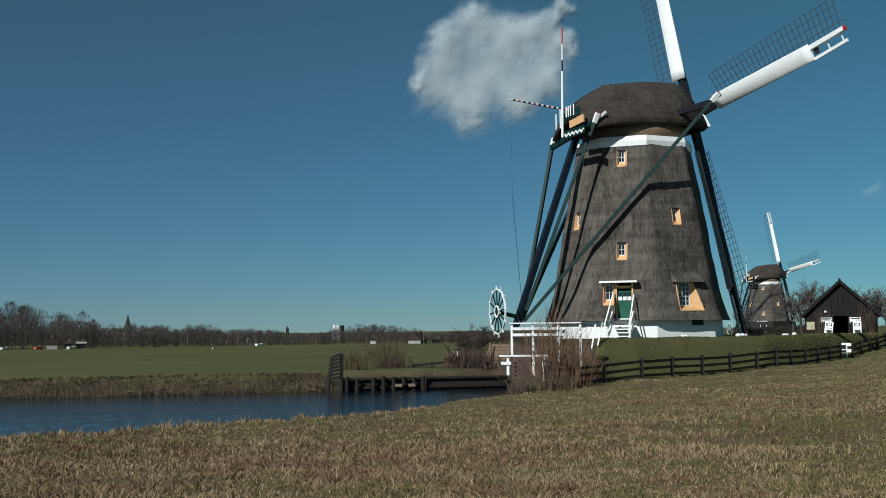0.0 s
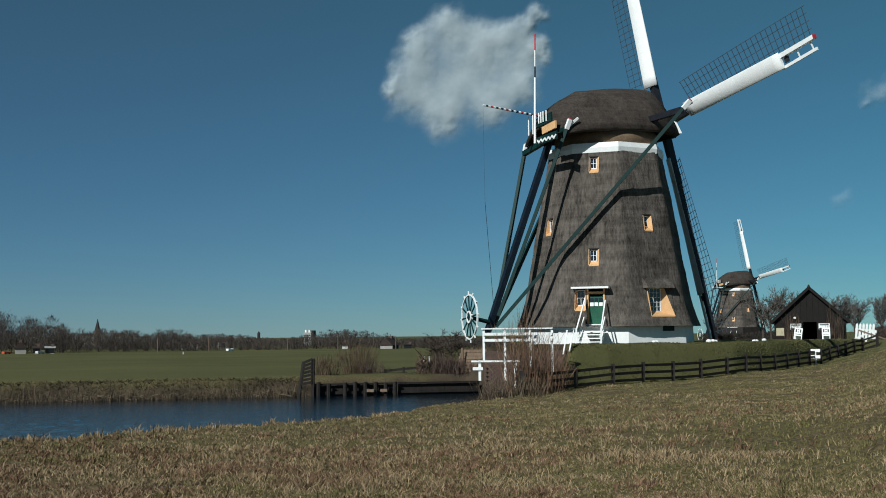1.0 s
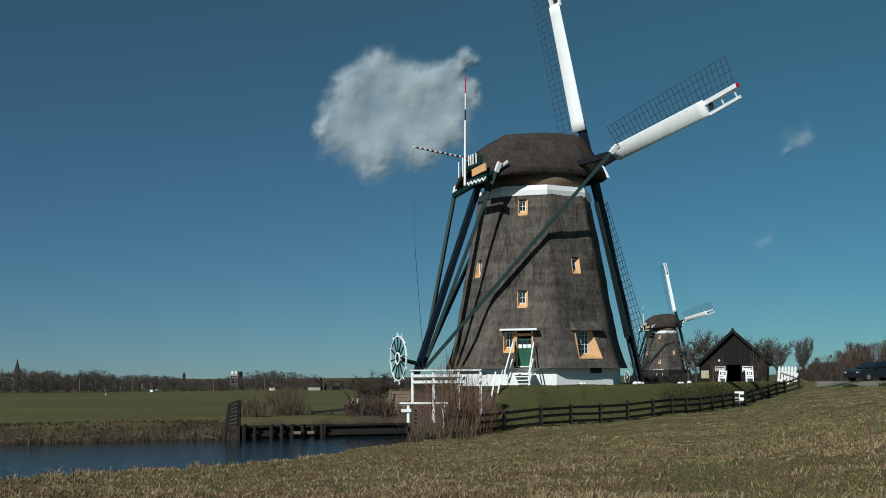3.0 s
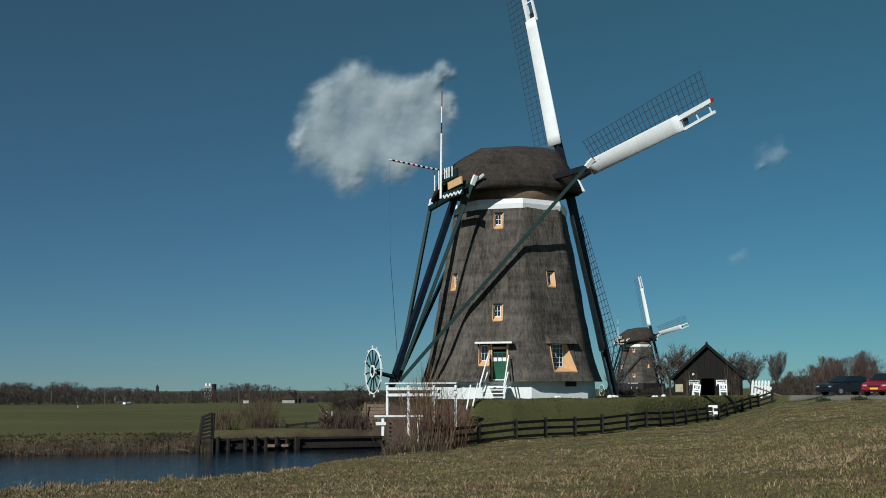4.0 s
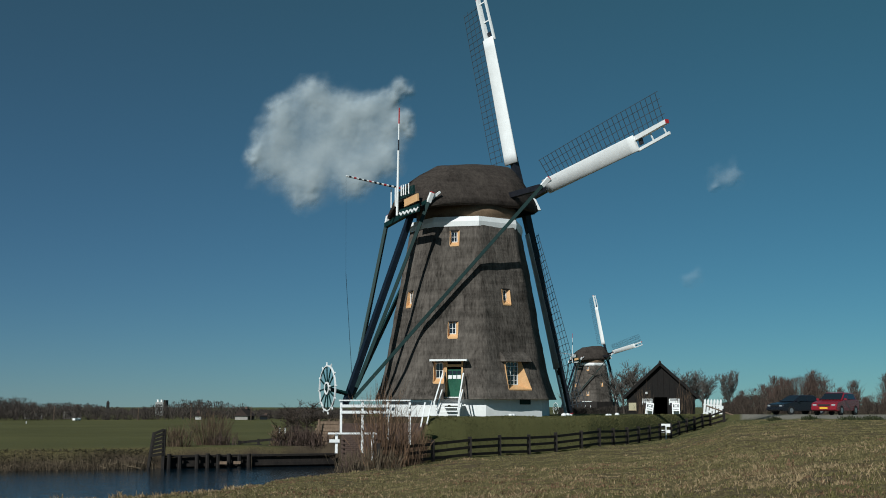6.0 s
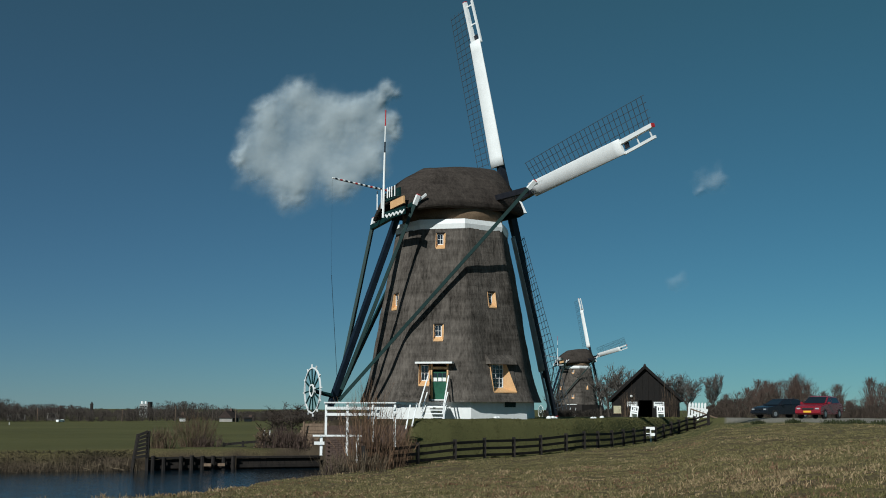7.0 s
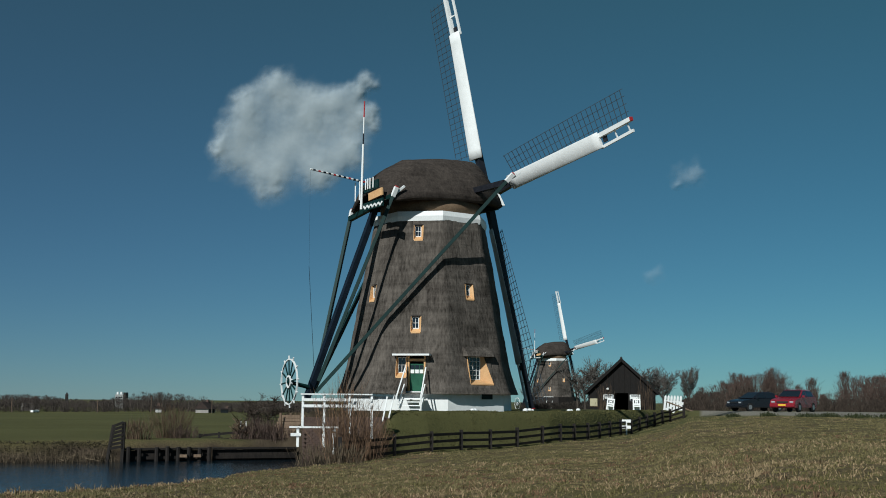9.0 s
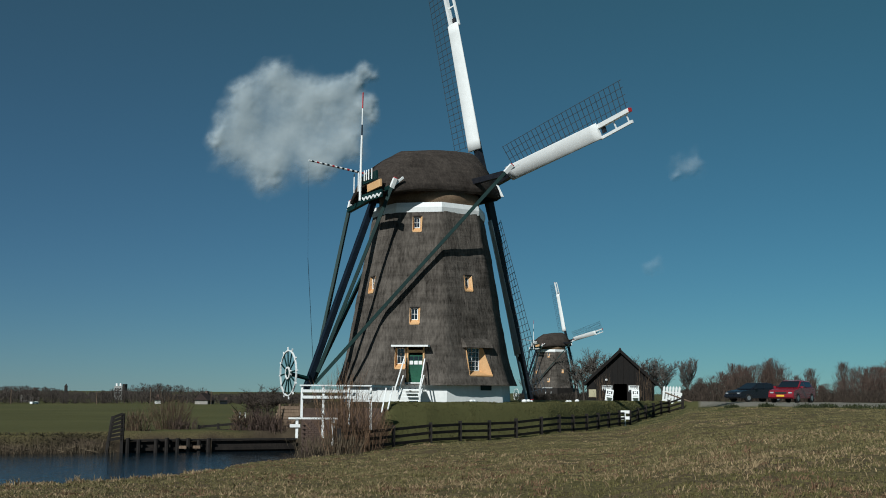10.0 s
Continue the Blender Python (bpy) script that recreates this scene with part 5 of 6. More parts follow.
def wood_belt(name, label, line, mat, seed, strokes=150, tw=0.16, poplar=0.0):
    """A belt of bare trees far off: line gives (bearing, distance, tree height), trees stand close along it."""
    r = random.Random(seed)
    g = Geo()
    for (a0, d0, h0), (a1, d1, h1) in zip(line, line[1:]):
        p0, p1 = polar(a0, d0), polar(a1, d1)
        n = max(2, int((p1 - p0).length / (0.085 * (h0 + h1) / 2)))
        for i in range(n):
            f = (i + r.random()) / n
            swell = 1 + (0.12 if poplar else 0.5) * noise.noise(Vector((p0.lerp(p1, f).x * 0.06, seed * 3.1, 0)))
            hgt = (h0 + (h1 - h0) * f) * swell * r.choice((r.uniform(0.62, 0.85), r.uniform(0.8, 1.02), r.uniform(0.82, 1.0)))
            b = p0.lerp(p1, f) + Vector((r.uniform(-1, 1), r.uniform(-6, 14), 0))
            b.z = gz(b.x, b.y) - 0.3
            stroke(g, b, b + Vector((r.gauss(0, 0.2), 0, hgt * 0.8)), tw * 2.2, r)
            slim = r.random() < poplar
            wid = hgt * (0.16 if slim else r.uniform(0.32, 0.48))
            half = hgt * (0.40 if slim else 0.47)
            for _ in range(int(strokes * min(2.6, max(0.35, (hgt / 6) ** 1.5)))):
                u, v, w = r.gauss(0, 0.48), r.gauss(0, 0.48), r.uniform(-1, 1)
                k = math.sqrt(max(0.04, 1 - w * w)) * (1.15 - 0.35 * w)
                s = b + Vector((u * wid * k, v * wid * k, hgt - half + w * half * 0.9))
                ln = r.uniform(0.35, 1.0) * (0.6 + hgt * 0.06)
                e = s + Vector((u * ln * 0.4 + r.gauss(0, 0.12), v * ln * 0.4, ln * (1.1 if slim else 0.7)))
                if e.z > b.z + hgt * 1.05:
                    e.z = b.z + hgt * r.uniform(0.9, 1.06)
                stroke(g, s, e, tw * r.uniform(0.5, 1.2), r)
    ob = single(name, g, mat, label, "trees", kind="stuff")
    return ob


wood_belt("far_wood", "belt of bare brown trees along the polder's edge",
          [(-36, 276, 10.2), (-31, 276, 10.4), (-28.5, 277, 10.4), (-26.4, 278, 9.6), (-24.4, 280, 6.4), (-23, 282, 5.2), (-21.6, 284, 5.4), (-20.5, 284, 6.8), (-19.3, 286, 4.9), (-17.5, 290, 3.9),
           (-15.5, 292, 3.7), (-13.5, 294, 3.6), (-11.5, 296, 4.2), (-9.6, 296, 4.3), (-8.5, 298, 3.4), (-6, 300, 2.9), (-2, 300, 2.8)], TWIG_WOOD, 71, 330, 0.085)
wood_belt("far_wood", "tall bare wood standing behind the far sheds", [(-36, 300, 10.6), (-29, 300, 10.8), (-26.5, 302, 9.6), (-24.6, 304, 6.2), (-22, 306, 4.6), (-19.5, 306, 5.0)], TWIG_WOOD, 77, 260, 0.10)
wood_belt("far_wood", "second belt of distant bare trees behind the village",
          [(-36, 420, 8), (-28, 420, 7.5), (-22, 430, 5.5), (-15, 440, 3.2), (-8, 440, 3.0), (0, 440, 2.6), (4, 440, 2.6)], TWIG_WOOD, 72, 150, 0.17)
wood_belt("roadside_wood", "reddish bare thicket and poplars behind the parked cars",
          [(15.0, 150, 2.2), (16.0, 150, 3.6), (17.2, 152, 5.2), (18.4, 154, 5.7), (19.2, 155, 5.4), (19.7, 156, 3.6)], TWIG_RED, 73, 800, 0.05, 0.6)
wood_belt("roadside_wood", "brown bare shrubs along the dike road",
          [(19.5, 160, 3.3), (20.6, 160, 3.4), (21.4, 160, 3.4), (22.2, 160, 4.4), (22.6, 162, 5.7), (23.3, 162, 6.3), (25, 162, 6.2), (29, 160, 6), (34, 160, 6)], TWIG_RED, 74, 800, 0.05, 0.4)
wood_belt("roadside_wood", "low dark hedge along the dike road",
          [(14.9, 132, 1.9), (16.0, 134, 2.9), (17.5, 136, 3.1), (20, 140, 2.3), (24, 142, 2.3), (30, 142, 2.3)], TWIG_HEDGE, 75, 520, 0.055)

HOUSE_WALL = surface("grey_house_wall", (0.25, 0.23, 0.21), (0.36, 0.34, 0.31), 1.0, 0.9, 0.2)
PALE_WALL = surface("pale_wall", (0.5, 0.49, 0.46), (0.66, 0.65, 0.62), 1.0, 0.9, 0.2)
CONCRETE = surface("concrete", (0.26, 0.26, 0.25), (0.38, 0.38, 0.36), 0.4, 0.9, 0.2)


def house(az, d, w, dep, wall_h, roof_h, label, wall, roof, turn=0.0, base=None):
    p = polar(az, d)
    p.z = gz(p.x, p.y) if base is None else base
    hs = thing("house", label, "house", Matrix.Translation(p) @ pose(0, 0, 0, 0, 0, turn - az), group="village houses")
    part("walls_body", Geo().box((0, 0, wall_h / 2 - 0.2), (w, dep, wall_h + 0.4)), wall, hs)
    g = Geo()
    o = 0.3
    g.add([(-w / 2 - o, -dep / 2 - o, wall_h), (w / 2 + o, -dep / 2 - o, wall_h), (w / 2 + o, dep / 2 + o, wall_h), (-w / 2 - o, dep / 2 + o, wall_h), (-w / 2 - o, 0, wall_h + roof_h), (w / 2 + o, 0, wall_h + roof_h)],
          [(0, 1, 5, 4), (2, 3, 4, 5), (0, 4, 3), (1, 2, 5), (3, 2, 1, 0)])
    rf = part("roof", g, roof, hs)
    part("chimney", Geo().box((w * 0.3, 0, wall_h + roof_h), (0.6, 0.6, 1.0)), BRICK, rf)
    n = max(2, int(w / 2.2))
    for i in range(n):
        x = -w / 2 + (i + 0.5) * w / n
        part("window", Geo().box((x, -dep / 2 - 0.02, wall_h * 0.55), (0.9, 0.06, 1.1)), GLASS, hs)
    return hs


house(-26.3, 266, 2.2, 2.2, 1.2, 1.4, "small dark-roofed house by the far trees", HOUSE_WALL, TILE, 90)
house(-25.0, 264, 1.7, 2, 1.2, 0.4, "pale low shed by the far trees", PALE_WALL, CONCRETE)
house(-25.6, 262, 1.2, 2, 1.2, 0.5, "white shed by the far trees", WHITE, TILE)
house(-21.9, 640, 6, 6, 4.2, 2.0, "red-roofed village house among trees", PALE_WALL, BRICK, 20)
house(-21.2, 640, 6, 6, 3.6, 1.8, "village house with a pale gable", PALE_WALL, BRICK, 70)
house(-23.3, 640, 6, 5, 4.6, 1.2, "pale village house beside the church", PALE_WALL, TILE, 0)
house(-16.9, 320, 4, 4, 2.0, 1.2, "dark farmhouse beyond the field", HOUSE_WALL, TILE, 10)
house(-18.6, 320, 4, 4, 1.6, 1.0, "low farmhouse beyond the field", HOUSE_WALL, TILE, 10)
house(-8.9, 280, 3.2, 3.4, 0.9, 1.7, "dark-roofed farmhouse with a pale gable", HOUSE_WALL, TILE, 60)
house(-11.1, 286, 1.4, 1.4, 0.9, 0.8, "small white-gabled shed beyond the field", PALE_WALL, TILE, 90)
house(-8.0, 284, 1.8, 2, 0.8, 0.3, "low pale shed beside the farmhouse", PALE_WALL, TILE, 0)


def make_church():
    p = polar(-22.88, 560, FIELD_Z - 1.35)
    ch = thing("church", "dark church tower with a slender spire", "church", Matrix.Translation(p))
    part("tower", Geo().box((0, 0, 3.4), (2.2, 2.2, 7.2)), BRICK, ch)
    part("spire", Geo().beam((0, 0, 7.0), (0, 0, 12.6), 2.0, 2.0, (1, 0, 0), 0, 0.06, 0.06), DARKWOOD, ch)
    part("nave", Geo().box((3.4, 0, 1.4), (5, 3, 3.2)), BRICK, ch)
    p = polar(-12.83, 420, FIELD_Z - 1.35)
    s = thing("tower_block", "pale grey concrete tower block with white roof tanks", "building", Matrix.Translation(p))
    part("wall", Geo().box((0, 0, 2.3), (3.4, 4.0, 5.0)), CONCRETE, s)
    for x in (-1.0, 0.3):
        part("tank", Geo().tube((x, -1.2, 4.8), (x, -1.2, 5.7), 0.42, 0.42, 10), WHITE, s)
    part("stair_shaft", Geo().box((1.55, -0.4, 2.75), (0.9, 3.6, 5.5)), DARKWOOD, s)
    for j in range(3):
        for i in range(3):
            part("window", Geo().box((-1.2 + i * 0.8, -2.02, 2.0 + j * 0.9), (0.5, 0.06, 0.4)), GLASS, s)
    t = thing("mast", "dark narrow tower above the trees", "tower", Matrix.Translation(polar(-15.3, 330, FIELD_Z - 1.35)))
    part("shaft", Geo().beam((0, 0, 0), (0, 0, 4.2), 0.8, 0.8, (1, 0, 0), 0, 0.65, 0.65), DARKWOOD, t)
    part("top", Geo().beam((0, 0, 4.2), (0, 0, 5.0), 0.8, 0.8, (1, 0, 0), 0, 0.05, 0.05), DARKWOOD, t)
    for az, d, el, c, lab in ((-16.68, 270, -0.42, WHITE, "white van on the far road"), (-26.92, 258, -0.30, surface("orange_red", (0.42, 0.07, 0.03), (0.55, 0.1, 0.05), 2), "orange-red container by the far trees"),
                               (-28.4, 258, -0.35, PALE_WALL, "pale parked van by the far trees"), (-25.45, 259, -0.33, PALE_WALL, "pale parked van by the far trees")):
        p = polar(az, d)
        p.z = gz(p.x, p.y)
        v = thing("van", lab, "van", Matrix.Translation(p) @ pose(0, 0, 0, 0, 0, -az + 50) @ Matrix.Diagonal((0.48, 0.48, 0.48, 1)))
        part("body", Geo().beam((-2.0, 0, 0.75), (1.2, 0, 0.75), 1.5, 0.95).beam((1.2, 0, 0.8), (2.0, 0, 0.55), 1.6, 1.1, (0, 0, 1), 0, 1.5, 0.6), c, v)
        for x in (-1.3, 1.2):
            part("wheel", Geo().tube((x, -0.85, 0.3), (x, -0.6, 0.3), 0.3, 0.3, 10), TYRE, v)


make_church()
# poles along the far road
for az, el in ((-17.7, 0.0), (-13.9, -0.05), (-11.45, 0.1), (-20.1, 0.0), (-8.6, 0.0)):
    p = polar(az, 268)
    p.z = gz(p.x, p.y)
    t = place(az, 268, el)
    single("pole", Geo().beam(p, t, 0.09, 0.09, (1, 0, 0)), WOOD, "thin wooden pole beyond the field", "pole", group="field poles")
for az, d in ((-18.9, 190), (-7.2, 90), (-6.95, 92)):
    p = polar(az, d)
    p.z = gz(p.x, p.y)
    single("marker_post", Geo().beam(p, p + Vector((0, 0, 0.4)), 0.12, 0.12, (1, 0, 0), 0, 0.1, 0.1), PALE_WALL, "short pale post in the green field", "post", group="field posts")

wood_belt("far_hedge", "dark hedge and sheds at the foot of the far mill", [(6.6, 236, 2.6), (8.0, 236, 3.0), (9.3, 236, 3.2), (10.4, 232, 3.4)], TWIG_DARK, 76, 380, 0.10)
for i, (az, h) in enumerate(((10.75, 3.4), (12.35, 4.0), (12.75, 3.0), (10.3, 2.6))):
    bare_shrub("shrub", "thin bare young shoots before the barn wall", ground_at(az, 113.6), h, 1.6, 22, TWIG_BROWN, 90 + i, 0.022)

bare_shrub("shrub", "low dry brown scrub at the yard's edge", ground_at(-5.0, 61.0), 0.9, 2.6, 260, TWIG_BROWN, 101, 0.02, base_w=0.5)
bare_shrub("shrub", "dry brown scrub beside the plank wall", Vector((*polar(-5.6, 59.3).xy, FIELD_Z - 0.1)), 1.1, 1.8, 200, TWIG_RED, 102, 0.02, base_w=0.45)
bare_shrub("shrub", "low dry brown scrub under the white railing", ground_at(-4.3, 60.6), 0.8, 2.2, 220, TWIG_BROWN, 103, 0.02, base_w=0.5)
bare_shrub("shrub", "tangled brown scrub on the bank by the steps", ground_at(-0.6, 54.2), 1.5, 1.8, 150, TWIG_SHOOT, 104, 0.018, base_w=0.35)
for i, (az, d, w) in enumerate(((18.2, 70.5, 1.0), (20.0, 66.5, 1.4), (21.0, 64.6, 1.1), (22.2, 63.0, 1.5), (23.6, 61.0, 1.8), (16.6, 77.0, 0.9))):
    sh = bare_shrub("tussock", "dark green grass tussock on the road verge", ground_at(az, d), 0.30, w, 150, GREEN_TUFT, 110 + i, 0.03, base_w=0.5)
    tagged(sh, "", "grass tussock", "verge tussocks", "stuff")


# ---- grass, reeds and cloud ----
def blades(name, label, n, seed, near, far, mat, keep, h0, h1, az0=-34, az1=29, lean=0.6):
    """Single grass blades on the dike, thinner spread with distance."""
    g = np.random.RandomState(seed)
    per = 11
    caz = np.repeat(np.radians(g.uniform(az0, az1, n // per)), per)
    cd = np.repeat(1 / g.uniform(1 / far, 1 / near, n // per), per)
    n = len(caz)
    tuft = np.repeat(g.uniform(0.55, 1.5, n // per), per)
    a, off = g.uniform(0, math.tau, n), np.abs(g.normal(0, 0.040, n)) * np.maximum(1, cd / 16)
    x, y = cd * np.sin(caz) + np.cos(a) * off * 1.5, cd * np.cos(caz) + np.sin(a) * off * 1.5
    d, az = np.hypot(x, y), np.arctan2(x, y)
    ok = keep(x, y, np.degrees(az), d, g)
    x, y, d, az, a, tuft = x[ok], y[ok], d[ok], az[ok], a[ok], tuft[ok]
    m = len(x)
    z = ground_z(x, y)
    tall = np.clip(0.75 + 0.5 * cheap_noise(x, y, 0.5, seed + 1), 0.35, 1.6)
    h = g.uniform(h0, h1, m) * tall * tuft
    w = np.maximum(0.010, d * 0.00072) * g.uniform(0.6, 1.5, m)
    h = h * np.interp(d, [20, 45], [1.0, 0.6])
    a = a + g.normal(0, 0.7, m)
    lx, ly = np.cos(a) * h * lean * g.uniform(0.1, 1.3, m), np.sin(a) * h * lean * g.uniform(0.1, 1.3, m)
    f = g.uniform(-0.6, 0.6, m) + az
    wx, wy = np.cos(f) * w / 2, -np.sin(f) * w / 2
    v = np.empty((m, 5, 3))
    v[:, 0] = np.stack([x - wx, y - wy, z - 0.02], 1)
    v[:, 1] = np.stack([x + wx, y + wy, z - 0.02], 1)
    v[:, 2] = np.stack([x + wx * 0.8 + lx * 0.4, y + wy * 0.8 + ly * 0.4, z + h * 0.6], 1)
    v[:, 3] = np.stack([x - wx * 0.8 + lx * 0.4, y - wy * 0.8 + ly * 0.4, z + h * 0.6], 1)
    v[:, 4] = np.stack([x + lx, y + ly, z + h * g.uniform(0.7, 1.0, m)], 1)
    k = np.arange(m)[:, None] * 5
    quads = (k + np.array([[0, 1, 2, 3]])).tolist()
    tris = (k + np.array([[3, 2, 4]])).tolist()
    me = bpy.data.meshes.new(name)
    me.from_pydata(v.reshape(-1, 3).tolist(), [], quads + tris)
    me.materials.append(mat)
    ob = new(name, me)
    return tagged(ob, label, "grass", kind="stuff")


def patchy(x, y):
    return cheap_noise(x, y, 3.0, 21) + 0.6 * cheap_noise(x, y, 0.8, 22)


def tawny(x, y, az, g):
    """Broad dry patches: everywhere on the low slope, scattered on the higher, greener part."""
    return cheap_noise(x, y, 2.6, 77) + g.normal(0, 0.35, len(x)) > np.interp(az, [-8, 2, 10], [-3.0, -1.1, 0.0])


def on_dike(x, y, az, d):
    return (d < np.interp(az, EDGE_AZ, EDGE_D) + 0.6)


STRAW = pick("straw_blades", (0.105, 0.073, 0.038), (0.36, 0.265, 0.150))
BROWN_GRASS = pick("dead_brown_blades", (0.085, 0.050, 0.028), (0.23, 0.140, 0.082))
GREEN_GRASS = pick("green_blades", (0.066, 0.059, 0.022), (0.170, 0.146, 0.057))
MOUND_GRASS = pick("mound_blades", (0.055, 0.054, 0.019), (0.100, 0.093, 0.034))
blades("dry_grass", "dry straw-coloured winter grass on the dike slope", 220000, 5, 9.5, 70, STRAW,
       lambda x, y, az, d, g: on_dike(x, y, az, d) & (g.uniform(-1.6, 1.6, len(x)) < 0.7 * patchy(x, y) + 0.25) & (g.uniform(0, 1, len(x)) < np.interp(d, [18, 36], [1, 0.0])) & tawny(x, y, az, g), 0.04, 0.11, lean=1.5)
blades("dead_grass", "patches of reddish-brown dead grass on the dike", 150000, 6, 9.5, 60, BROWN_GRASS,
       lambda x, y, az, d, g: on_dike(x, y, az, d) & (cheap_noise(x, y, 1.6, 23) > np.interp(az, [-10, 6], [-0.1, 0.5])), 0.04, 0.10, lean=1.5)
blades("green_grass", "short green grass between the dry blades", 170000, 7, 9.5, 75, GREEN_GRASS,
       lambda x, y, az, d, g: on_dike(x, y, az, d) & (g.uniform(-1.6, 1.6, len(x)) > 0.7 * patchy(x, y) - 0.35), 0.03, 0.07, lean=1.2)
FAR_GRASS = pick("far_blades", (0.090, 0.079, 0.035), (0.205, 0.168, 0.078))
blades("far_grass", "olive and straw grass on the farther slope", 170000, 10, 24, 100, FAR_GRASS,
       lambda x, y, az, d, g: on_dike(x, y, az, d) & (g.uniform(0, 1, len(x)) < np.interp(d, [24, 36], [0.3, 1])), 0.04, 0.09, lean=1.2)
blades("straw_clumps", "pale clumps of dry grass scattered over the slope", 90000, 12, 13, 80, STRAW,
       lambda x, y, az, d, g: on_dike(x, y, az, d) & (cheap_noise(x, y, 2.2, 31) > 0.5), 0.05, 0.12, lean=1.1)
PALE_STRAW = pick("pale_straw_blades", (0.13, 0.095, 0.050), (0.33, 0.245, 0.135))


def swathe(x, y, seed):
    return cheap_noise(x * 0.55, y * 0.4, 1.5, seed) + 0.4 * cheap_noise(x, y, 0.45, seed + 1)


blades("bleached_grass", "bleached, flattened swathes of last year's grass", 190000, 14, 11, 62, PALE_STRAW,
       lambda x, y, az, d, g: on_dike(x, y, az, d) & (swathe(x, y, 41) + g.normal(0, 0.25, len(x)) > np.interp(az, [-12, 4, 14], [0.85, 0.75, 0.80])), 0.05, 0.12, lean=1.3)
blades("rusty_grass", "rust-brown dead stalks in a shallow rut", 60000, 15, 11, 40, BROWN_GRASS,
       lambda x, y, az, d, g: on_dike(x, y, az, d) & (np.abs(swathe(x, y, 51) - 0.1) + np.abs(g.normal(0, 0.04, len(x))) < 0.13) & (az > 2), 0.05, 0.11, lean=1.3)
blades("mound_grass", "short green grass on the slope of the mill mound", 120000, 9, 52, 100, MOUND_GRASS,
       lambda x, y, az, d, g: np.abs(d - np.interp(az, EDGE_AZ, EDGE_D) - 2.8) < 2.8, 0.04, 0.10, 0, 14, lean=1.2)
blades("edge_grass", "taller dry grass along the water's edge", 60000, 8, 18, 56, STRAW,
       lambda x, y, az, d, g: np.abs(d - np.interp(az, EDGE_AZ, EDGE_D)) < 0.8, 0.08, 0.2, -34, 2)


def make_reeds():
    r = random.Random(17)
    g = Geo()
    for i in range(5200):
        az = r.uniform(-36, -13.0)
        d = 59.6 / (math.cos(radians(az)) - 0.352 * math.sin(radians(az))) + r.uniform(-1.1, -0.2)
        if math.sin(az * 9) + math.sin(az * 23 + 1) < r.uniform(-2.2, 1.0):
            continue
        p = polar(az, d)
        p.z = max(WATER_Z - 0.1, gz(p.x, p.y) - 0.05)
        h = r.uniform(0.2, 0.6) if r.random() < 0.93 else r.uniform(0.5, 0.95)
        t = p + Vector((r.gauss(0, 0.22) * h, r.gauss(0, 0.15) * h, h))
        stroke(g, p, t, r.uniform(0.014, 0.032), r)
        if r.random() < 0.3:
            stroke(g, p.lerp(t, 0.7), p.lerp(t, 0.7) + Vector((r.gauss(0, 0.3), 0, -0.1)), 0.03, r)
    # added dark blades: the shadow line under the bank's rim, put into colour
    dark = Geo()
    for i in range(5000):
        az = r.uniform(-36, -13.2)
        d = 59.6 / (math.cos(radians(az)) - 0.352 * math.sin(radians(az))) + r.uniform(0.0, 0.75)
        p = polar(az, d)
        p.z = gz(p.x, p.y) - 0.05
        stroke(dark, p, p + Vector((r.gauss(0, 0.12), r.gauss(0, 0.1), r.uniform(0.05, 0.16))), r.uniform(0.02, 0.04), r)
    single("bank_shade", dark, BANK_SHADE, "dark low blades standing in for the far bank's shaded edge", "sedge", kind="stuff")
    single("reeds", g, REED, "dry broken reeds along the far bank", "reeds", kind="stuff")


make_reeds()


def cloud_mat():
    m, n, l, b = nodes_of("cloud_vapour")
    out = n["Material Output"]
    n.remove(b)
    at = n.new("ShaderNodeAttribute")
    at.attribute_name = "body"
    co = n.new("ShaderNodeTexCoord")
    t = n.new("ShaderNodeTexNoise")
    t.inputs["Scale"].default_value, t.inputs["Detail"].default_value, t.inputs["Roughness"].default_value = 0.020, 6, 0.5
    l.new(co.outputs["Object"], t.inputs["Vector"])
    sh = n.new("ShaderNodeMath")
    sh.operation, sh.inputs[1].default_value = "MULTIPLY_ADD", 1.15
    sh.inputs[2].default_value = -0.575
    l.new(t.outputs[0], sh.inputs[0])
    add = n.new("ShaderNodeMath")
    l.new(sh.outputs[0], add.inputs[0])
    l.new(at.outputs["Fac"], add.inputs[1])
    mr = n.new("ShaderNodeMapRange")
    mr.interpolation_type = "SMOOTHSTEP"
    mr.inputs["From Min"].default_value, mr.inputs["From Max"].default_value = 0.0, 1.3
    mr.inputs["To Max"].default_value = 0.88
    l.new(add.outputs[0], mr.inputs[0])
    white = n.new("ShaderNodeBsdfDiffuse")
    ramp = n.new("ShaderNodeValToRGB")
    ramp.color_ramp.elements[0].position, ramp.color_ramp.elements[1].position = 0.35, 0.68
    ramp.color_ramp.elements[0].color, ramp.color_ramp.elements[1].color = (0.41, 0.46, 0.49, 1), (0.51, 0.56, 0.59, 1)
    l.new(t.outputs[0], ramp.inputs[0])
    l.new(ramp.outputs[0], white.inputs[0])
    clear = n.new("ShaderNodeBsdfTransparent")
    mix = n.new("ShaderNodeMixShader")
    l.new(mr.outputs[0], mix.inputs[0])
    l.new(clear.outputs[0], mix.inputs[1])
    l.new(white.outputs[0], mix.inputs[2])
    l.new(mix.outputs[0], out.inputs[0])
    return m


CLOUD = cloud_mat()


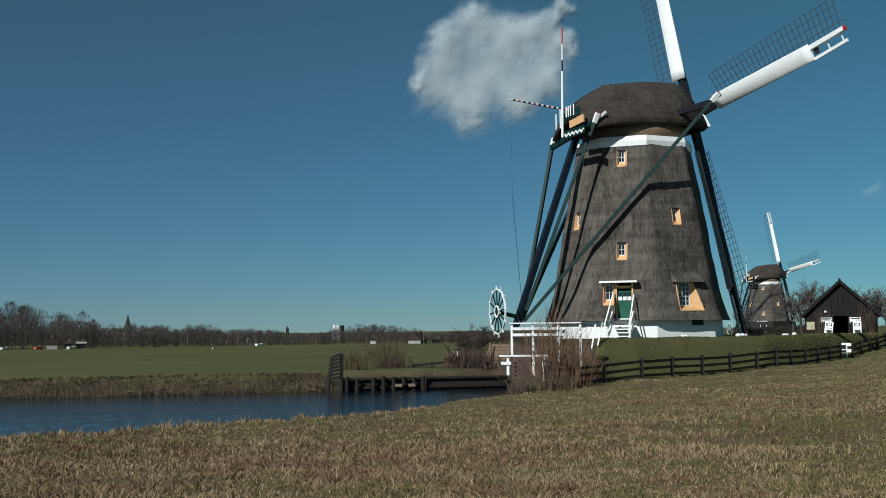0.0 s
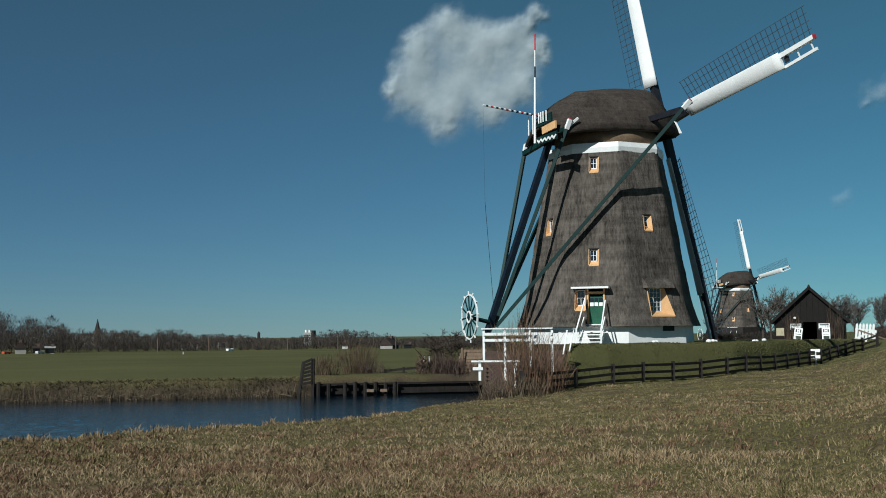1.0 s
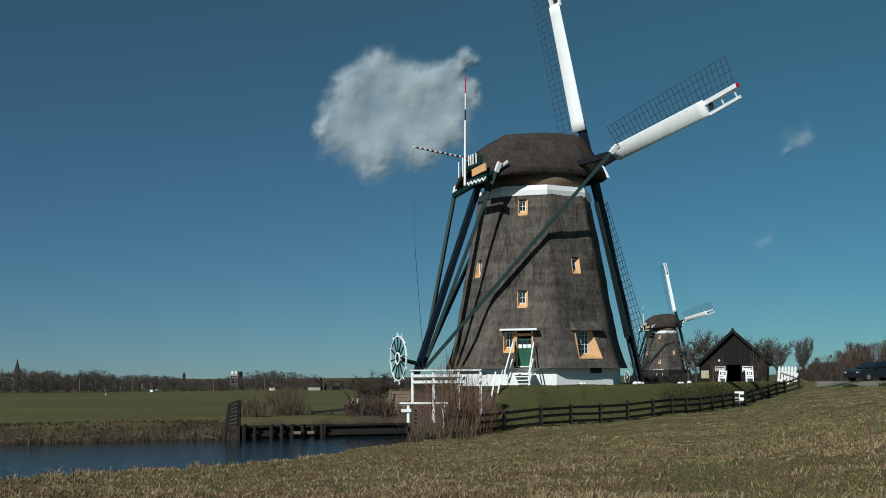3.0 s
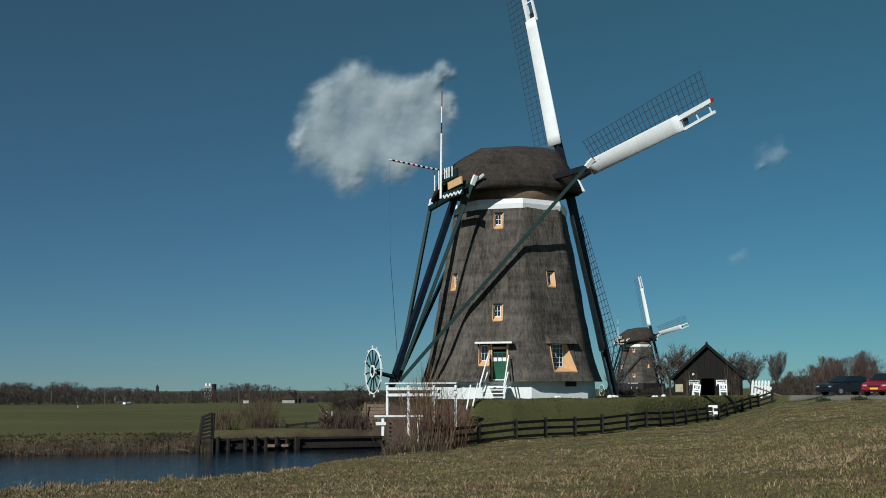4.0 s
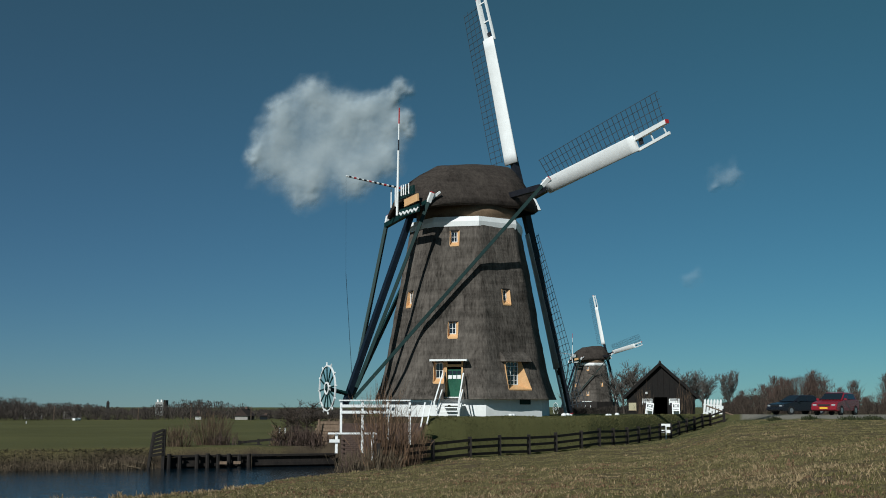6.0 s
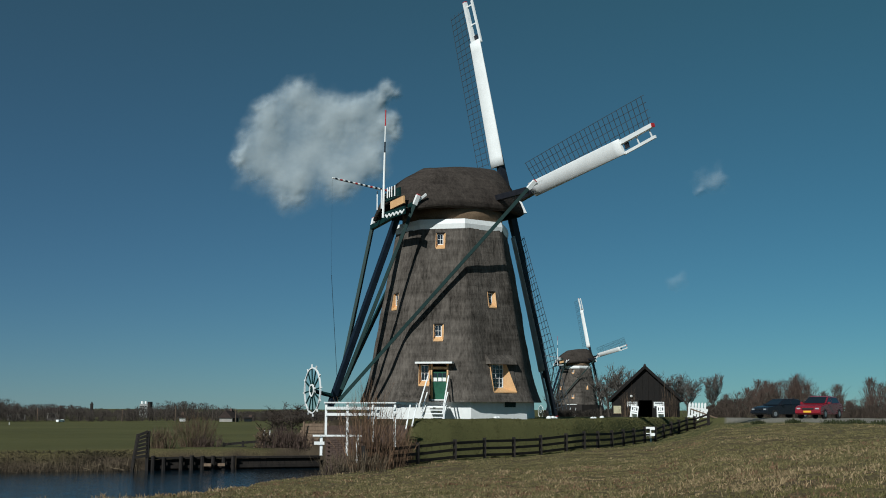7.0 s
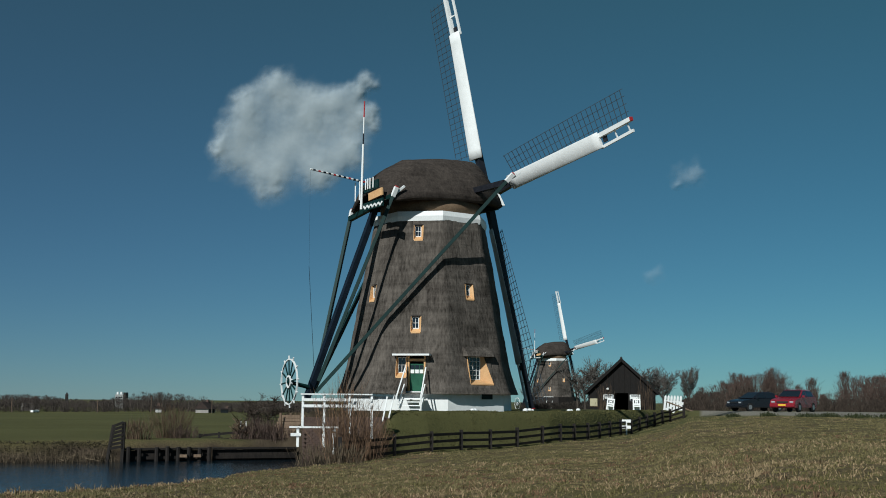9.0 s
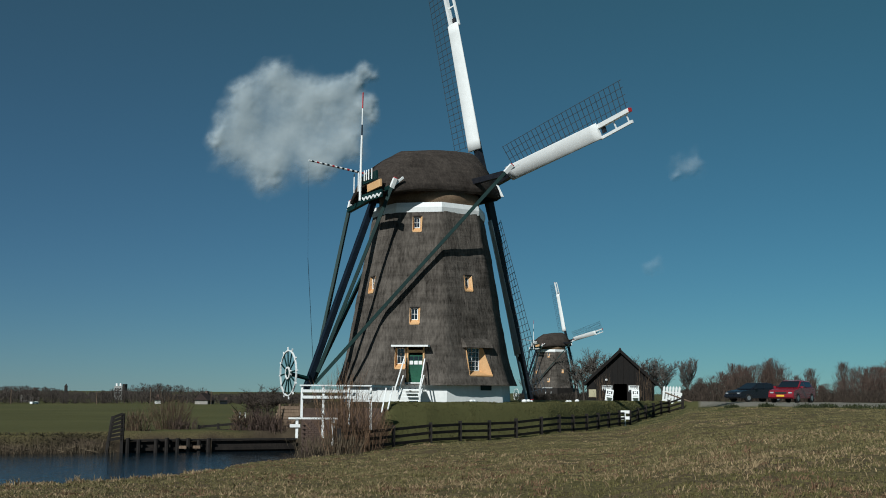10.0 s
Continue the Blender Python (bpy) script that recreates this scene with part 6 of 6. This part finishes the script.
def make_cloud(az, el, lobes, seed, label, strength=1.0, d=1500.0):
    """lobes: (bearing, elevation, radius) in degrees about the centre. A puffed sheet with a ragged outline."""
    s = d * math.tan(radians(1))
    step = 0.06 * s
    x0, x1 = min(a - r for a, e, r in lobes) * s - 20, max(a + r for a, e, r in lobes) * s + 20
    z0, z1 = min(e - r for a, e, r in lobes) * s - 20, max(e + r for a, e, r in lobes) * s + 20
    xs, zs = np.arange(x0, x1, step), np.arange(z0, z1, step)
    verts, body, index = [], [], {}
    for j, z in enumerate(zs):
        for i, x in enumerate(xs):
            wx = x + 9 * noise.fractal(Vector((x, seed * 50, z)) * 0.03, 1.0, 2.0, 4)
            wz = z + 9 * noise.fractal(Vector((x, seed * 50 + 33, z)) * 0.03, 1.0, 2.0, 4)
            f = sum(math.exp(-1.9 * ((wx - a * s) ** 2 + (wz - e * s) ** 2) / (r * s) ** 2) for a, e, r in lobes)
            val = 1 - math.exp(-1.1 * max(0.0, f - 0.10))
            if f > 0.10:
                index[i, j] = len(verts)
                puff = val * 11 + 1.3 * val * noise.fractal(Vector((x, seed * 90, z)) * 0.013, 1.0, 2.0, 3)
                verts.append((x, -puff, z))
                body.append(val * 1.5 * strength)
    faces = [(index[i, j], index[i + 1, j], index[i + 1, j + 1], index[i, j + 1]) for (i, j) in index
             if (i + 1, j) in index and (i + 1, j + 1) in index and (i, j + 1) in index]
    me = bpy.data.meshes.new("cloud")
    me.from_pydata(verts, [], faces)
    me.attributes.new("body", "FLOAT", "POINT").data.foreach_set("value", np.array(body, np.float32))
    me.polygons.foreach_set("use_smooth", [True] * len(faces))
    me.materials.append(CLOUD)
    ob = new("cloud", me)
    c = polar(az, d * math.cos(radians(el)), EYE + d * math.sin(radians(el)))
    ob.matrix_world = Matrix.Translation(c) @ pose(0, 0, 0, el, 0, -az)
    tagged(ob, label, "cloud", kind="structure")


make_cloud(-5.1, 12.9, [(0.0, 0, 2.5), (-2.46, 0.3, 1.4), (-2.8, -1.1, 1.3), (-0.45, 2.35, 1.15), (1.01, 1.5, 1.3), (2.46, 1.5, 1.3), (3.58, 2.95, 0.6),
                          (3.14, 2.3, 0.7), (3.7, 1.0, 0.8), (2.69, -0.6, 1.4), (1.34, -1.7, 1.3), (-1.12, -1.9, 1.4), (-2.13, 1.5, 1.1), (-3.58, -0.5, 0.6)], 1, "white cumulus cloud in the blue sky")
make_cloud(14.8, 11.1, [(0.1, 0, 0.75), (-0.6, 0.15, 0.5), (0.5, 0.0, 0.5), (-0.6, -0.5, 0.4)], 2, "small faint scrap of cloud", 0.27)
make_cloud(13.1, 6.5, [(0, 0, 0.6), (-0.4, -0.2, 0.4)], 3, "faint wisp of cloud", 0.14)
